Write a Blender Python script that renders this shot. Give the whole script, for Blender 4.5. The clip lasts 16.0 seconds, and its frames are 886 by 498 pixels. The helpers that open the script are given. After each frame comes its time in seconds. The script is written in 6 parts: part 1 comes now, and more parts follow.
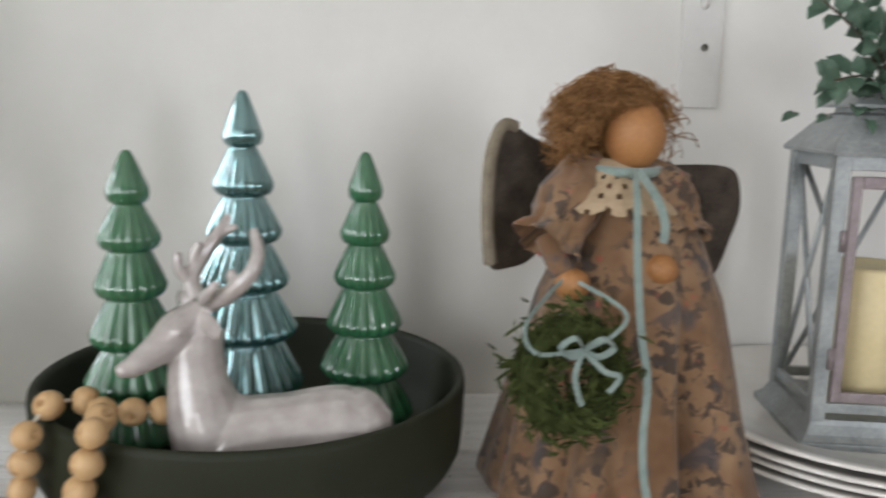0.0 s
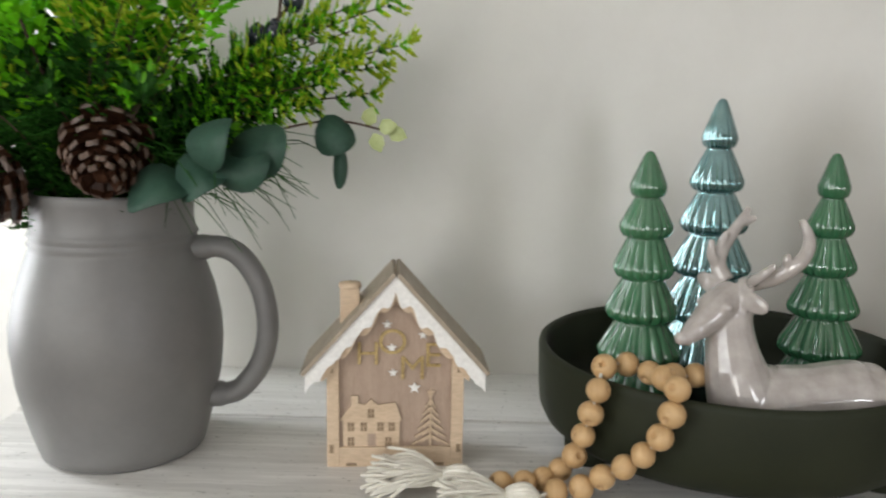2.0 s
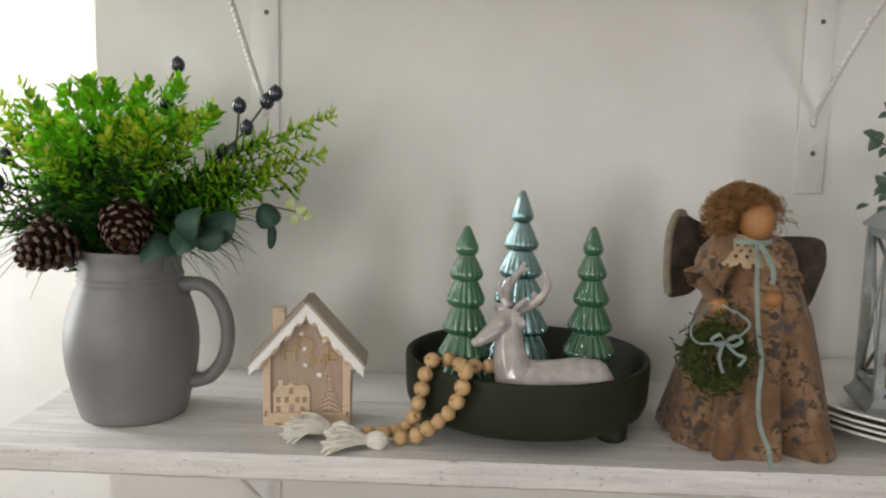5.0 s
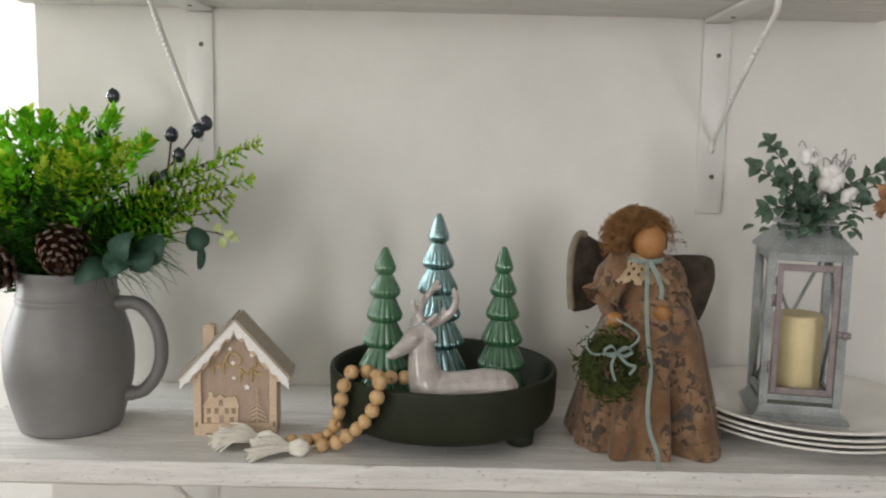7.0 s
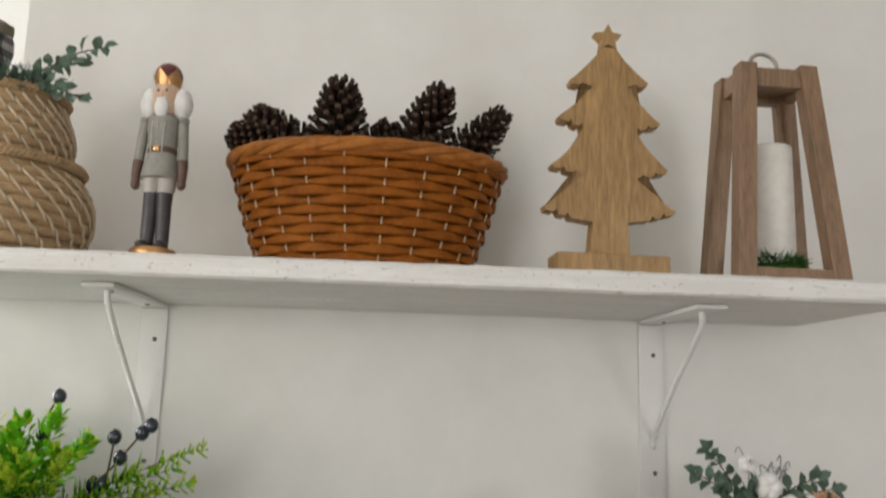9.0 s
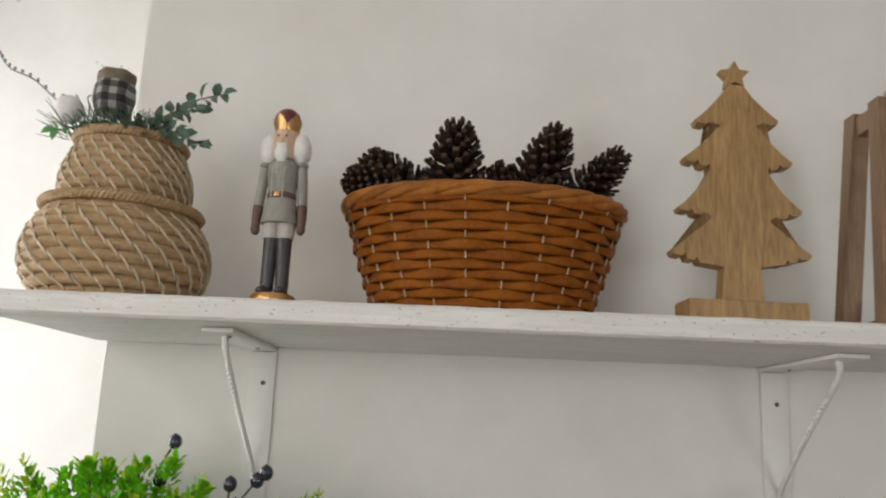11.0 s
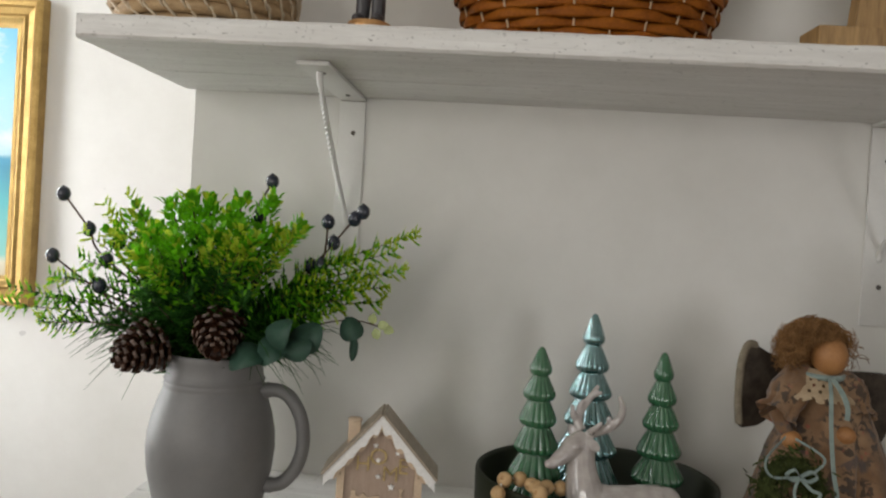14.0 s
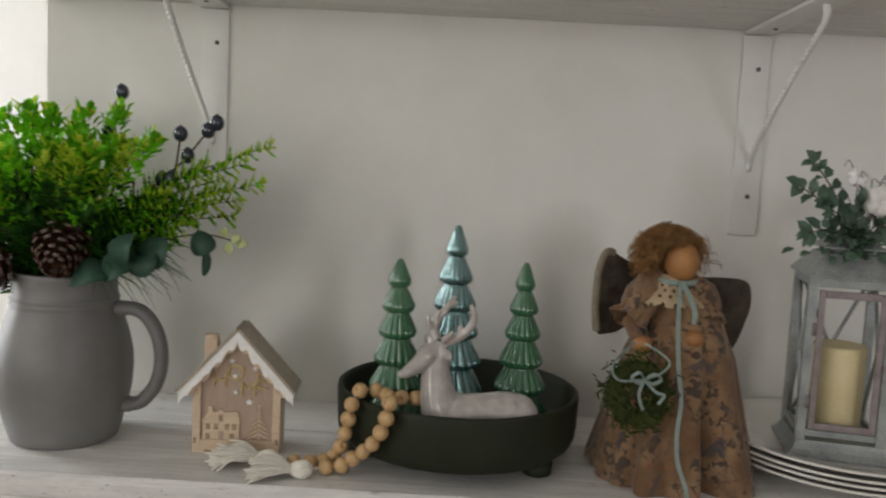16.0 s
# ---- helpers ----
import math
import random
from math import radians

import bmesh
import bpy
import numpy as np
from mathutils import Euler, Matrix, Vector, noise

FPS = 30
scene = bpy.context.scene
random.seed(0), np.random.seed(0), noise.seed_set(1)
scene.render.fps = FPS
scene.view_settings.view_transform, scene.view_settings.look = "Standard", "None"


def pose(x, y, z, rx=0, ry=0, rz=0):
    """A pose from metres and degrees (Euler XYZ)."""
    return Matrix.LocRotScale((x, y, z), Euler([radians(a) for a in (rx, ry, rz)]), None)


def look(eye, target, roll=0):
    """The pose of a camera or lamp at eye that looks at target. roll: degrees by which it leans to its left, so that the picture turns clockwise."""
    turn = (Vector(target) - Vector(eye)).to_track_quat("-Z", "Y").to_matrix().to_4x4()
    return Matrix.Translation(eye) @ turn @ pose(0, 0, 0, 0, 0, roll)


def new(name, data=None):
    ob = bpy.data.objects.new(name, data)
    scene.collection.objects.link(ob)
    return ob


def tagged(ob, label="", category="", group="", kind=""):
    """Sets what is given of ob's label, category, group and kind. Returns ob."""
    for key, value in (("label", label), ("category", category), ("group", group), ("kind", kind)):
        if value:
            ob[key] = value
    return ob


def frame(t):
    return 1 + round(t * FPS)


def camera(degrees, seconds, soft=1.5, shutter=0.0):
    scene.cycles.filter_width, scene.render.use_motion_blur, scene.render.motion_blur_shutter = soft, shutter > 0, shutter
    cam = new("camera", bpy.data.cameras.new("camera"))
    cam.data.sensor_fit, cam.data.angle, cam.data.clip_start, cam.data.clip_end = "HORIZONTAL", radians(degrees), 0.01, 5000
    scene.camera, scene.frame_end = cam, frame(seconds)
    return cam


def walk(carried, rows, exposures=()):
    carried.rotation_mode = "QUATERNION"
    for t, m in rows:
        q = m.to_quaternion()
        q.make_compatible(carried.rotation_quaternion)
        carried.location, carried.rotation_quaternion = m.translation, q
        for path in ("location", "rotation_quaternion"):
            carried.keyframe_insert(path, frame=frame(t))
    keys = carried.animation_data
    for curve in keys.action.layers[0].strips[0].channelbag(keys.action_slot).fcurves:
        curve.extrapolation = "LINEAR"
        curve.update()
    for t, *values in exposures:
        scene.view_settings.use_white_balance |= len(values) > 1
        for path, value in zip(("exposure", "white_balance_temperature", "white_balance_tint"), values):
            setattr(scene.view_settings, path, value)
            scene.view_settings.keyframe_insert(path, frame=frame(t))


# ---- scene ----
cam = camera(56.8, 16.0, soft=2.1, shutter=0.4)
PATH = [
    (0, (0.027, -0.775, 1.481), (0.288, 1.179, 1.142), 1.4),
    (0.5, (-0.056, -0.78, 1.473), (0.108, 1.182, 1.124), 1.1),
    (1, (-0.132, -0.788, 1.474), (-0.073, 1.177, 1.103), 1.2),
    (1.5, (-0.194, -0.815, 1.474), (-0.227, 1.152, 1.117), 0.8),
    (2, (-0.25, -0.845, 1.479), (-0.299, 1.125, 1.139), 1.0),
    (2.5, (-0.279, -0.875, 1.485), (-0.363, 1.098, 1.171), 0.8),
    (3, (-0.251, -0.927, 1.515), (-0.361, 1.044, 1.193), 0.8),
    (3.5, (-0.208, -1.009, 1.537), (-0.325, 0.968, 1.257), 0.8),
    (4, (-0.175, -1.081, 1.54), (-0.291, 0.897, 1.271), 1.1),
    (4.5, (-0.137, -1.151, 1.549), (-0.239, 0.829, 1.285), 1.1),
    (5, (-0.103, -1.201, 1.551), (-0.174, 0.78, 1.288), 1.3),
    (5.2, (-0.089, -1.214, 1.552), (-0.154, 0.768, 1.292), 1.2),
    (7.3, (-0.038, -1.275, 1.578), (0.011, 0.711, 1.352), 1.3),
    (7.5, (-0.041, -1.274, 1.581), (0.041, 0.716, 1.41), 1.4),
    (8, (-0.04, -1.276, 1.611), (0.056, 0.721, 1.622), 1.5),
    (8.5, (-0.039, -1.288, 1.639), (0.065, 0.698, 1.846), 1.7),
    (9, (-0.039, -1.303, 1.656), (0.075, 0.663, 2.005), 1.7),
    (9.2, (-0.03, -1.306, 1.671), (0.07, 0.655, 2.054), 1.7),
    (11.3, (-0.133, -1.266, 1.673), (-0.187, 0.688, 2.096), 2.7),
    (11.5, (-0.148, -1.258, 1.673), (-0.208, 0.698, 2.085), 2.9),
    (12, (-0.171, -1.252, 1.658), (-0.291, 0.709, 2.035), 3.3),
    (12.5, (-0.18, -1.246, 1.633), (-0.325, 0.73, 1.908), 3.4),
    (13, (-0.177, -1.243, 1.611), (-0.332, 0.746, 1.761), 3.6),
    (13.5, (-0.169, -1.239, 1.593), (-0.329, 0.754, 1.632), 3.7),
    (14, (-0.158, -1.241, 1.581), (-0.319, 0.753, 1.546), 3.6),
    (14.5, (-0.142, -1.245, 1.569), (-0.309, 0.746, 1.478), 3.3),
    (15, (-0.113, -1.236, 1.565), (-0.268, 0.751, 1.389), 3.2),
    (15.5, (-0.078, -1.225, 1.564), (-0.192, 0.763, 1.371), 2.9),
    (16, (-0.041, -1.214, 1.561), (-0.075, 0.777, 1.367), 3.0),
]
walk(cam, [(t, look(eye, target, roll)) for t, eye, target, roll in PATH],
     [(0, -0.15, 6050, 11), (0.5, -0.27, 5780, 0), (1.0, -0.2, 6050, 8), (1.5, -0.15, 6150, 8), (2.5, -0.58, 6400, 10), (3.0, -0.63, 6400, 10), (5.0, -0.58, 6500, 10), (7.5, -0.54, 6450, 10), (9.0, -0.58, 6450, 10), (11.5, -0.88, 6500, 10), (12.5, -1.0, 6550, 10), (14.5, -1.03, 6500, 10), (16.0, -1.04, 6500, 10)])

# ---- light ----
world = bpy.data.worlds.new("sky")
scene.world = world
world.use_nodes = True
sky = world.node_tree.nodes.new("ShaderNodeTexSky")
sky.sky_type, sky.sun_disc = "NISHITA", False
sky.sun_elevation, sky.sun_rotation = radians(38), radians(200)
world.node_tree.links.new(sky.outputs[0], world.node_tree.nodes["Background"].inputs[0])
world.node_tree.nodes["Background"].inputs[1].default_value = 0.1


def window_lamp(name, place, target, width, height, watts, colour):
    data = bpy.data.lights.new(name, "AREA")
    data.shape, data.size, data.size_y, data.energy, data.color = "RECTANGLE", width, height, watts, colour
    ob = new(name, data)
    ob.matrix_world = look(place, target)
    return ob


# Rear lamp is added frontal fill that softens the shadows on the wall.
window_lamp("fill_light_rear", (-0.95, -3.02, 1.66), (-0.95, 0, 1.66), 0.7, 0.95, 25, (1.0, 0.97, 0.91))
window_lamp("window_light_left", (-1.83, -1.75, 1.92), (0, -1.4, 1.7), 1.5, 1.4, 40, (1.0, 0.975, 0.93))
window_lamp("window_light_right", (1.45, -3.02, 1.66), (0.9, 0, 1.66), 0.6, 0.95, 33, (0.97, 0.97, 0.98))
window_lamp("window_light_side", (-1.83, 0.14, 1.75), (0, -0.7, 1.55), 0.34, 1.3, 42, (0.98, 0.99, 1.0))


# ---- materials ----
def node_mat(name, rough=0.6, metal=0.0, coat=0.0, sheen=0.0):
    m = bpy.data.materials.new(name)
    m.use_nodes = True
    nt = m.node_tree
    b = nt.nodes["Principled BSDF"]
    b.inputs["Roughness"].default_value, b.inputs["Metallic"].default_value = rough, metal
    b.inputs["Coat Weight"].default_value, b.inputs["Coat Roughness"].default_value = coat, 0.035
    b.inputs["Sheen Weight"].default_value = sheen
    return m, nt, b


def ramp(nt, fac, stops):
    r = nt.nodes.new("ShaderNodeValToRGB")
    els = r.color_ramp.elements
    while len(els) < len(stops):
        els.new(0.5)
    for e, (p, c) in zip(els, stops):
        e.position, e.color = p, (*c, 1)
    nt.links.new(fac, r.inputs[0])
    return r.outputs[0]


def coords(nt, scale=(1, 1, 1), turn=(0, 0, 0)):
    c, m = nt.nodes.new("ShaderNodeTexCoord"), nt.nodes.new("ShaderNodeMapping")
    m.inputs["Scale"].default_value = scale
    m.inputs["Rotation"].default_value = turn
    nt.links.new(c.outputs["Object"], m.inputs[0])
    return m.outputs[0]


def noise_tex(nt, vec, scale, detail=4, rough=0.55, distort=0.0):
    n = nt.nodes.new("ShaderNodeTexNoise")
    for k, v in (("Scale", scale), ("Detail", detail), ("Roughness", rough), ("Distortion", distort)):
        n.inputs[k].default_value = v
    nt.links.new(vec, n.inputs["Vector"])
    return n.outputs["Fac"]


def mix(nt, fac, a, b, how="MIX"):
    n = nt.nodes.new("ShaderNodeMix")
    n.data_type, n.blend_type = "RGBA", how
    for s, v in ((n.inputs[0], fac), (n.inputs[6], a), (n.inputs[7], b)):
        if isinstance(v, (int, float)):
            s.default_value = v
        elif isinstance(v, tuple):
            s.default_value = (*v, 1)
        else:
            nt.links.new(v, s)
    return n.outputs[2]


def bump(nt, b, height, strength, distance=0.002):
    n = nt.nodes.new("ShaderNodeBump")
    n.inputs["Strength"].default_value, n.inputs["Distance"].default_value = strength, distance
    nt.links.new(height, n.inputs["Height"])
    nt.links.new(n.outputs[0], b.inputs["Normal"])


def mottled(name, dark, light, scale=40, rough=0.6, fine=400, strength=0.2, coat=0.0, metal=0.0, sheen=0.0, stretch=(1, 1, 1), distance=0.001, vary=0.0, thin=0.0, grain=0.25):
    """Two-scale colour variation with fine relief; vary: change of value from piece to piece."""
    m, nt, b = node_mat(name, rough, metal, coat, sheen)
    v = coords(nt, stretch)
    big, small = noise_tex(nt, v, scale), noise_tex(nt, v, fine, 3)
    col = ramp(nt, big, [(0.3, dark), (0.7, light)])
    col = mix(nt, grain, col, ramp(nt, small, [(0.3, tuple(0.6 * x for x in dark)), (0.7, tuple(min(1, 1.15 * x) for x in light))]))
    if vary:
        g = nt.nodes.new("ShaderNodeNewGeometry")
        h = nt.nodes.new("ShaderNodeHueSaturation")
        mr = nt.nodes.new("ShaderNodeMapRange")
        mr.inputs[3].default_value, mr.inputs[4].default_value = 1 - vary, 1 + vary
        nt.links.new(g.outputs["Random Per Island"], mr.inputs[0])
        nt.links.new(mr.outputs[0], h.inputs["Value"])
        nt.links.new(col, h.inputs["Color"])
        col = h.outputs[0]
    nt.links.new(col, b.inputs["Base Color"])
    rr = nt.nodes.new("ShaderNodeMapRange")
    rr.inputs[3].default_value, rr.inputs[4].default_value = max(0.03, rough - 0.08), min(1, rough + 0.08)
    nt.links.new(big, rr.inputs[0])
    nt.links.new(rr.outputs[0], b.inputs["Roughness"])
    bump(nt, b, small, strength, distance)
    if thin:
        t, x = nt.nodes.new("ShaderNodeBsdfTranslucent"), nt.nodes.new("ShaderNodeMixShader")
        x.inputs[0].default_value = thin
        nt.links.new(col, t.inputs["Color"])
        nt.links.new(b.outputs[0], x.inputs[1])
        nt.links.new(t.outputs[0], x.inputs[2])
        nt.links.new(x.outputs[0], nt.nodes["Material Output"].inputs[0])
    return m


def matte(*materials):
    """Fibrous and dry surfaces with hardly any gloss."""
    for m in materials:
        m.node_tree.nodes["Principled BSDF"].inputs["Specular IOR Level"].default_value = 0.12


def wood(name, dark, light, axis=(1, 12, 12), scale=9, rough=0.55, strength=0.15, fine=60):
    m, nt, b = node_mat(name, rough)
    v = coords(nt, axis)
    grain, fibre = noise_tex(nt, v, scale, 5, 0.6, 0.6), noise_tex(nt, v, fine, 3)
    col = ramp(nt, grain, [(0.3, dark), (0.5, tuple((a + c) / 2 for a, c in zip(dark, light))), (0.68, light)])
    col = mix(nt, 0.35, col, ramp(nt, fibre, [(0.35, tuple(0.75 * x for x in dark)), (0.65, light)]))
    nt.links.new(col, b.inputs["Base Color"])
    bump(nt, b, fibre, strength, 0.0006)
    return m


def whitewash(name, bare, paint):
    """White paint brushed thinly over grey boards; bare: colour of the worn grain, paint: of the full coat."""
    m, nt, b = node_mat(name, 0.55)
    v = coords(nt, (1.2, 14, 14))
    streak = noise_tex(nt, v, 5, 6, 0.62, 0.8)
    grain = noise_tex(nt, coords(nt, (0.9, 40, 40)), 7, 4, 0.6, 0.3)
    blot = noise_tex(nt, coords(nt, (2.5, 9, 9)), 3.5, 4, 0.6)
    knot = noise_tex(nt, coords(nt, (5, 16, 16)), 5.5, 2)
    fleck = noise_tex(nt, coords(nt, (16, 34, 34)), 9, 3, 0.6)
    half = tuple((p + q) / 2 for p, q in zip(bare, paint))
    col = ramp(nt, streak, [(0.30, bare), (0.48, half), (0.64, paint)])
    col = mix(nt, ramp(nt, grain, [(0.50, (0, 0, 0)), (0.68, (0.35, 0.35, 0.35))]), col, tuple(0.78 * c for c in bare))
    col = mix(nt, ramp(nt, blot, [(0.46, (0, 0, 0)), (0.62, (0.4, 0.4, 0.4))]), col, bare)
    col = mix(nt, ramp(nt, knot, [(0.70, (0, 0, 0)), (0.78, (0.6, 0.6, 0.6))]), col, (0.24, 0.21, 0.18))
    col = mix(nt, ramp(nt, fleck, [(0.645, (0, 0, 0)), (0.69, (0.75, 0.75, 0.75))]), col, (0.26, 0.245, 0.23))
    nt.links.new(col, b.inputs["Base Color"])
    bump(nt, b, mix(nt, 0.5, streak, grain), 0.45, 0.0014)
    return m


def plaster(name):
    m, nt, b = node_mat(name, 0.7)
    v = coords(nt)
    stain, grain, lump = noise_tex(nt, v, 3.5, 6, 0.65), noise_tex(nt, v, 260, 3), noise_tex(nt, v, 16, 4)
    col = ramp(nt, stain, [(0.3, (0.72, 0.705, 0.665)), (0.7, (0.82, 0.808, 0.775))])
    speck = noise_tex(nt, v, 24, 1)
    col = mix(nt, ramp(nt, speck, [(0.785, (0, 0, 0)), (0.80, (0.5, 0.5, 0.5))]), col, (0.45, 0.43, 0.41))
    nt.links.new(col, b.inputs["Base Color"])
    h = mix(nt, 0.12, lump, grain)
    bump(nt, b, h, 0.22, 0.004)
    return m


PLASTER = plaster("white_plaster")
# Mid-tone for the unseen walls, chosen to cut bounce and deepen contrast.
GREIGE = mottled("unseen_wall_greige", (0.36, 0.34, 0.31), (0.42, 0.40, 0.37), 3, 0.75, 200, 0.15)
SHELF = whitewash("whitewashed_plank", (0.68, 0.665, 0.635), (0.81, 0.80, 0.775))
# Darker copy for the lower front plank: the jug's shade put into its colour.
SHELF_SHADED = whitewash("shaded_whitewashed_plank", (0.56, 0.545, 0.52), (0.78, 0.765, 0.74))
PAINT = mottled("white_gloss_paint", (0.73, 0.72, 0.695), (0.79, 0.78, 0.755), 12, 0.42, 220, 0.05, grain=0.05)
SCREW = mottled("rusty_screw", (0.12, 0.10, 0.09), (0.22, 0.2, 0.18), 300, 0.5, 900, 0.3, metal=0.6)
FLOORWOOD = wood("floor_board", (0.20, 0.14, 0.09), (0.36, 0.26, 0.18), (1, 8, 8), 4)
GREY = mottled("grey_stoneware", (0.155, 0.15, 0.148), (0.20, 0.195, 0.19), 14, 0.46, 200, 0.03, grain=0.05)
OLIVE = mottled("dark_olive_ceramic", (0.013, 0.016, 0.007), (0.020, 0.024, 0.011), 18, 0.62, 300, 0.05, grain=0.08)
OLIVE.node_tree.nodes["Principled BSDF"].inputs["Specular IOR Level"].default_value = 0.3
BEAD = wood("bead_wood", (0.45, 0.27, 0.115), (0.64, 0.43, 0.22), (40, 40, 160), 1.2, 0.5, 0.1)
COTTON = mottled("cotton_yarn", (0.74, 0.70, 0.60), (0.86, 0.83, 0.75), 200, 0.9, 1500, 0.5, sheen=0.3)
PLY = wood("birch_ply", (0.55, 0.41, 0.28), (0.68, 0.53, 0.38), (3, 40, 10), 5, 0.6)
PLYDARK = wood("ply_backing", (0.36, 0.26, 0.20), (0.45, 0.34, 0.26), (40, 40, 4), 6, 0.7)
PLYEDGE = wood("burnt_ply_edge", (0.20, 0.14, 0.09), (0.34, 0.24, 0.15), (20, 20, 20), 8, 0.7)
ROOFPLY = wood("grey_ply_roof", (0.30, 0.25, 0.19), (0.43, 0.36, 0.28), (20, 6, 20), 6, 0.6)
SNOW = mottled("white_card", (0.80, 0.78, 0.75), (0.86, 0.85, 0.83), 60, 0.6, 300, 0.1)
GLITTER = mottled("gold_glitter", (0.36, 0.25, 0.09), (0.72, 0.55, 0.27), 500, 0.3, 1500, 0.8, metal=0.6)
GLAZE = mottled("green_glaze", (0.022, 0.100, 0.042), (0.048, 0.165, 0.078), 45, 0.16, 220, 0.04, coat=1.0, grain=0.1)
TEAL = mottled("teal_lustre_glaze", (0.05, 0.165, 0.165), (0.17, 0.345, 0.36), 50, 0.12, 220, 0.04, coat=1.0, metal=0.7, grain=0.1)
for lustre, index, spec in ((GLAZE, 1.85, 0.15), (TEAL, 2.1, 0.5)):
    glaze = lustre.node_tree.nodes["Principled BSDF"]
    glaze.inputs["Coat IOR"].default_value, glaze.inputs["Coat Roughness"].default_value = index, 0.03
    glaze.inputs["Specular IOR Level"].default_value = spec
PEARL = mottled("pearl_white_glaze", (0.35, 0.315, 0.295), (0.50, 0.46, 0.435), 65, 0.12, 70, 0.2, coat=1.0, distance=0.0015, grain=0.03)


# ---- mesh tools ----
TAU = 2 * math.pi


class Mesh:
    """Vertices and faces gathered for one object; each face keeps its material's index."""

    def __init__(self):
        self.v, self.f, self.m = [], [], []

    def add(self, verts, faces, mat=0):
        n = len(self.v)
        self.v += [tuple(p) for p in verts]
        self.f += [tuple(i + n for i in f) for f in faces]
        self.m += [mat] * len(faces)
        return self

    def moved(self, m, start=0):
        self.v = self.v[:start] + [tuple(m @ Vector(p)) for p in self.v[start:]]
        return self


def part(name, mesh, mats, parent=None, label="", smooth=True, angle=None):
    me = bpy.data.meshes.new(name)
    me.from_pydata(mesh.v, [], mesh.f)
    for m in mats if isinstance(mats, (list, tuple)) else [mats]:
        me.materials.append(m)
    me.polygons.foreach_set("material_index", mesh.m)
    me.polygons.foreach_set("use_smooth", [smooth] * len(mesh.f))
    me.update()
    if smooth and angle:
        bm = bmesh.new()
        bm.from_mesh(me)
        for e in bm.edges:
            if len(e.link_faces) == 2 and e.calc_face_angle(0) > radians(angle):
                e.smooth = False
        bm.to_mesh(me)
        bm.free()
    ob = new(name, me)
    if parent:
        ob.parent = parent
    if label:
        tagged(ob, label)
    return ob


def thing(name, place, label, category, group="", turn=0.0, kind=""):
    ob = new(name)
    ob.matrix_world = pose(*place, 0, 0, turn)
    ob.empty_display_size = 0.02
    return tagged(ob, label, category, group, kind)


def box(mesh, x0, x1, y0, y1, z0, z1, bevel=0.0, mat=0, m=None):
    bm = bmesh.new()
    bmesh.ops.create_cube(bm, size=1)
    for v in bm.verts:
        v.co = ((x0 + x1) / 2 + v.co.x * (x1 - x0), (y0 + y1) / 2 + v.co.y * (y1 - y0), (z0 + z1) / 2 + v.co.z * (z1 - z0))
    if bevel:
        bmesh.ops.bevel(bm, geom=bm.edges[:], offset=bevel, segments=2, affect="EDGES", profile=0.6)
    bm.verts.index_update()
    vs = [m @ v.co if m else v.co.copy() for v in bm.verts]
    mesh.add(vs, [[v.index for v in f.verts] for f in bm.faces], mat)
    bm.free()
    return mesh


def boxm(*a, **k):
    return box(Mesh(), *a, **k)


def lathe(mesh, profile, seg=48, shape=None, mat=0, m=None):
    """Profile of (radius, height), turned round z. shape(i, angle, r, z) may give another radius."""
    n = len(mesh.v)
    vs, fs = [], []
    for i, (r, z) in enumerate(profile):
        for k in range(seg):
            a = TAU * k / seg
            rr = shape(i, a, r, z) if shape else r
            p = Vector((rr * math.cos(a), rr * math.sin(a), z))
            vs.append(m @ p if m else p)
    for i in range(len(profile) - 1):
        for k in range(seg):
            fs.append((i * seg + k, i * seg + (k + 1) % seg, (i + 1) * seg + (k + 1) % seg, (i + 1) * seg + k))
    if profile[0][0] > 1e-6:
        fs.append(tuple(range(seg - 1, -1, -1)))
    if profile[-1][0] > 1e-6:
        fs.append(tuple((len(profile) - 1) * seg + k for k in range(seg)))
    mesh.add(vs, fs, mat)
    return mesh


def spline(pts, n):
    """n points along a smooth curve through pts."""
    pts = [Vector(p) for p in pts]
    out = []
    for j in range(n):
        u = j / (n - 1) * (len(pts) - 1)
        i = min(int(u), len(pts) - 2)
        t = u - i
        p0, p1, p2, p3 = pts[max(i - 1, 0)], pts[i], pts[i + 1], pts[min(i + 2, len(pts) - 1)]
        out.append(0.5 * (2 * p1 + (p2 - p0) * t + (2 * p0 - 5 * p1 + 4 * p2 - p3) * t * t + (3 * p1 - p0 - 3 * p2 + p3) * t ** 3))
    return out


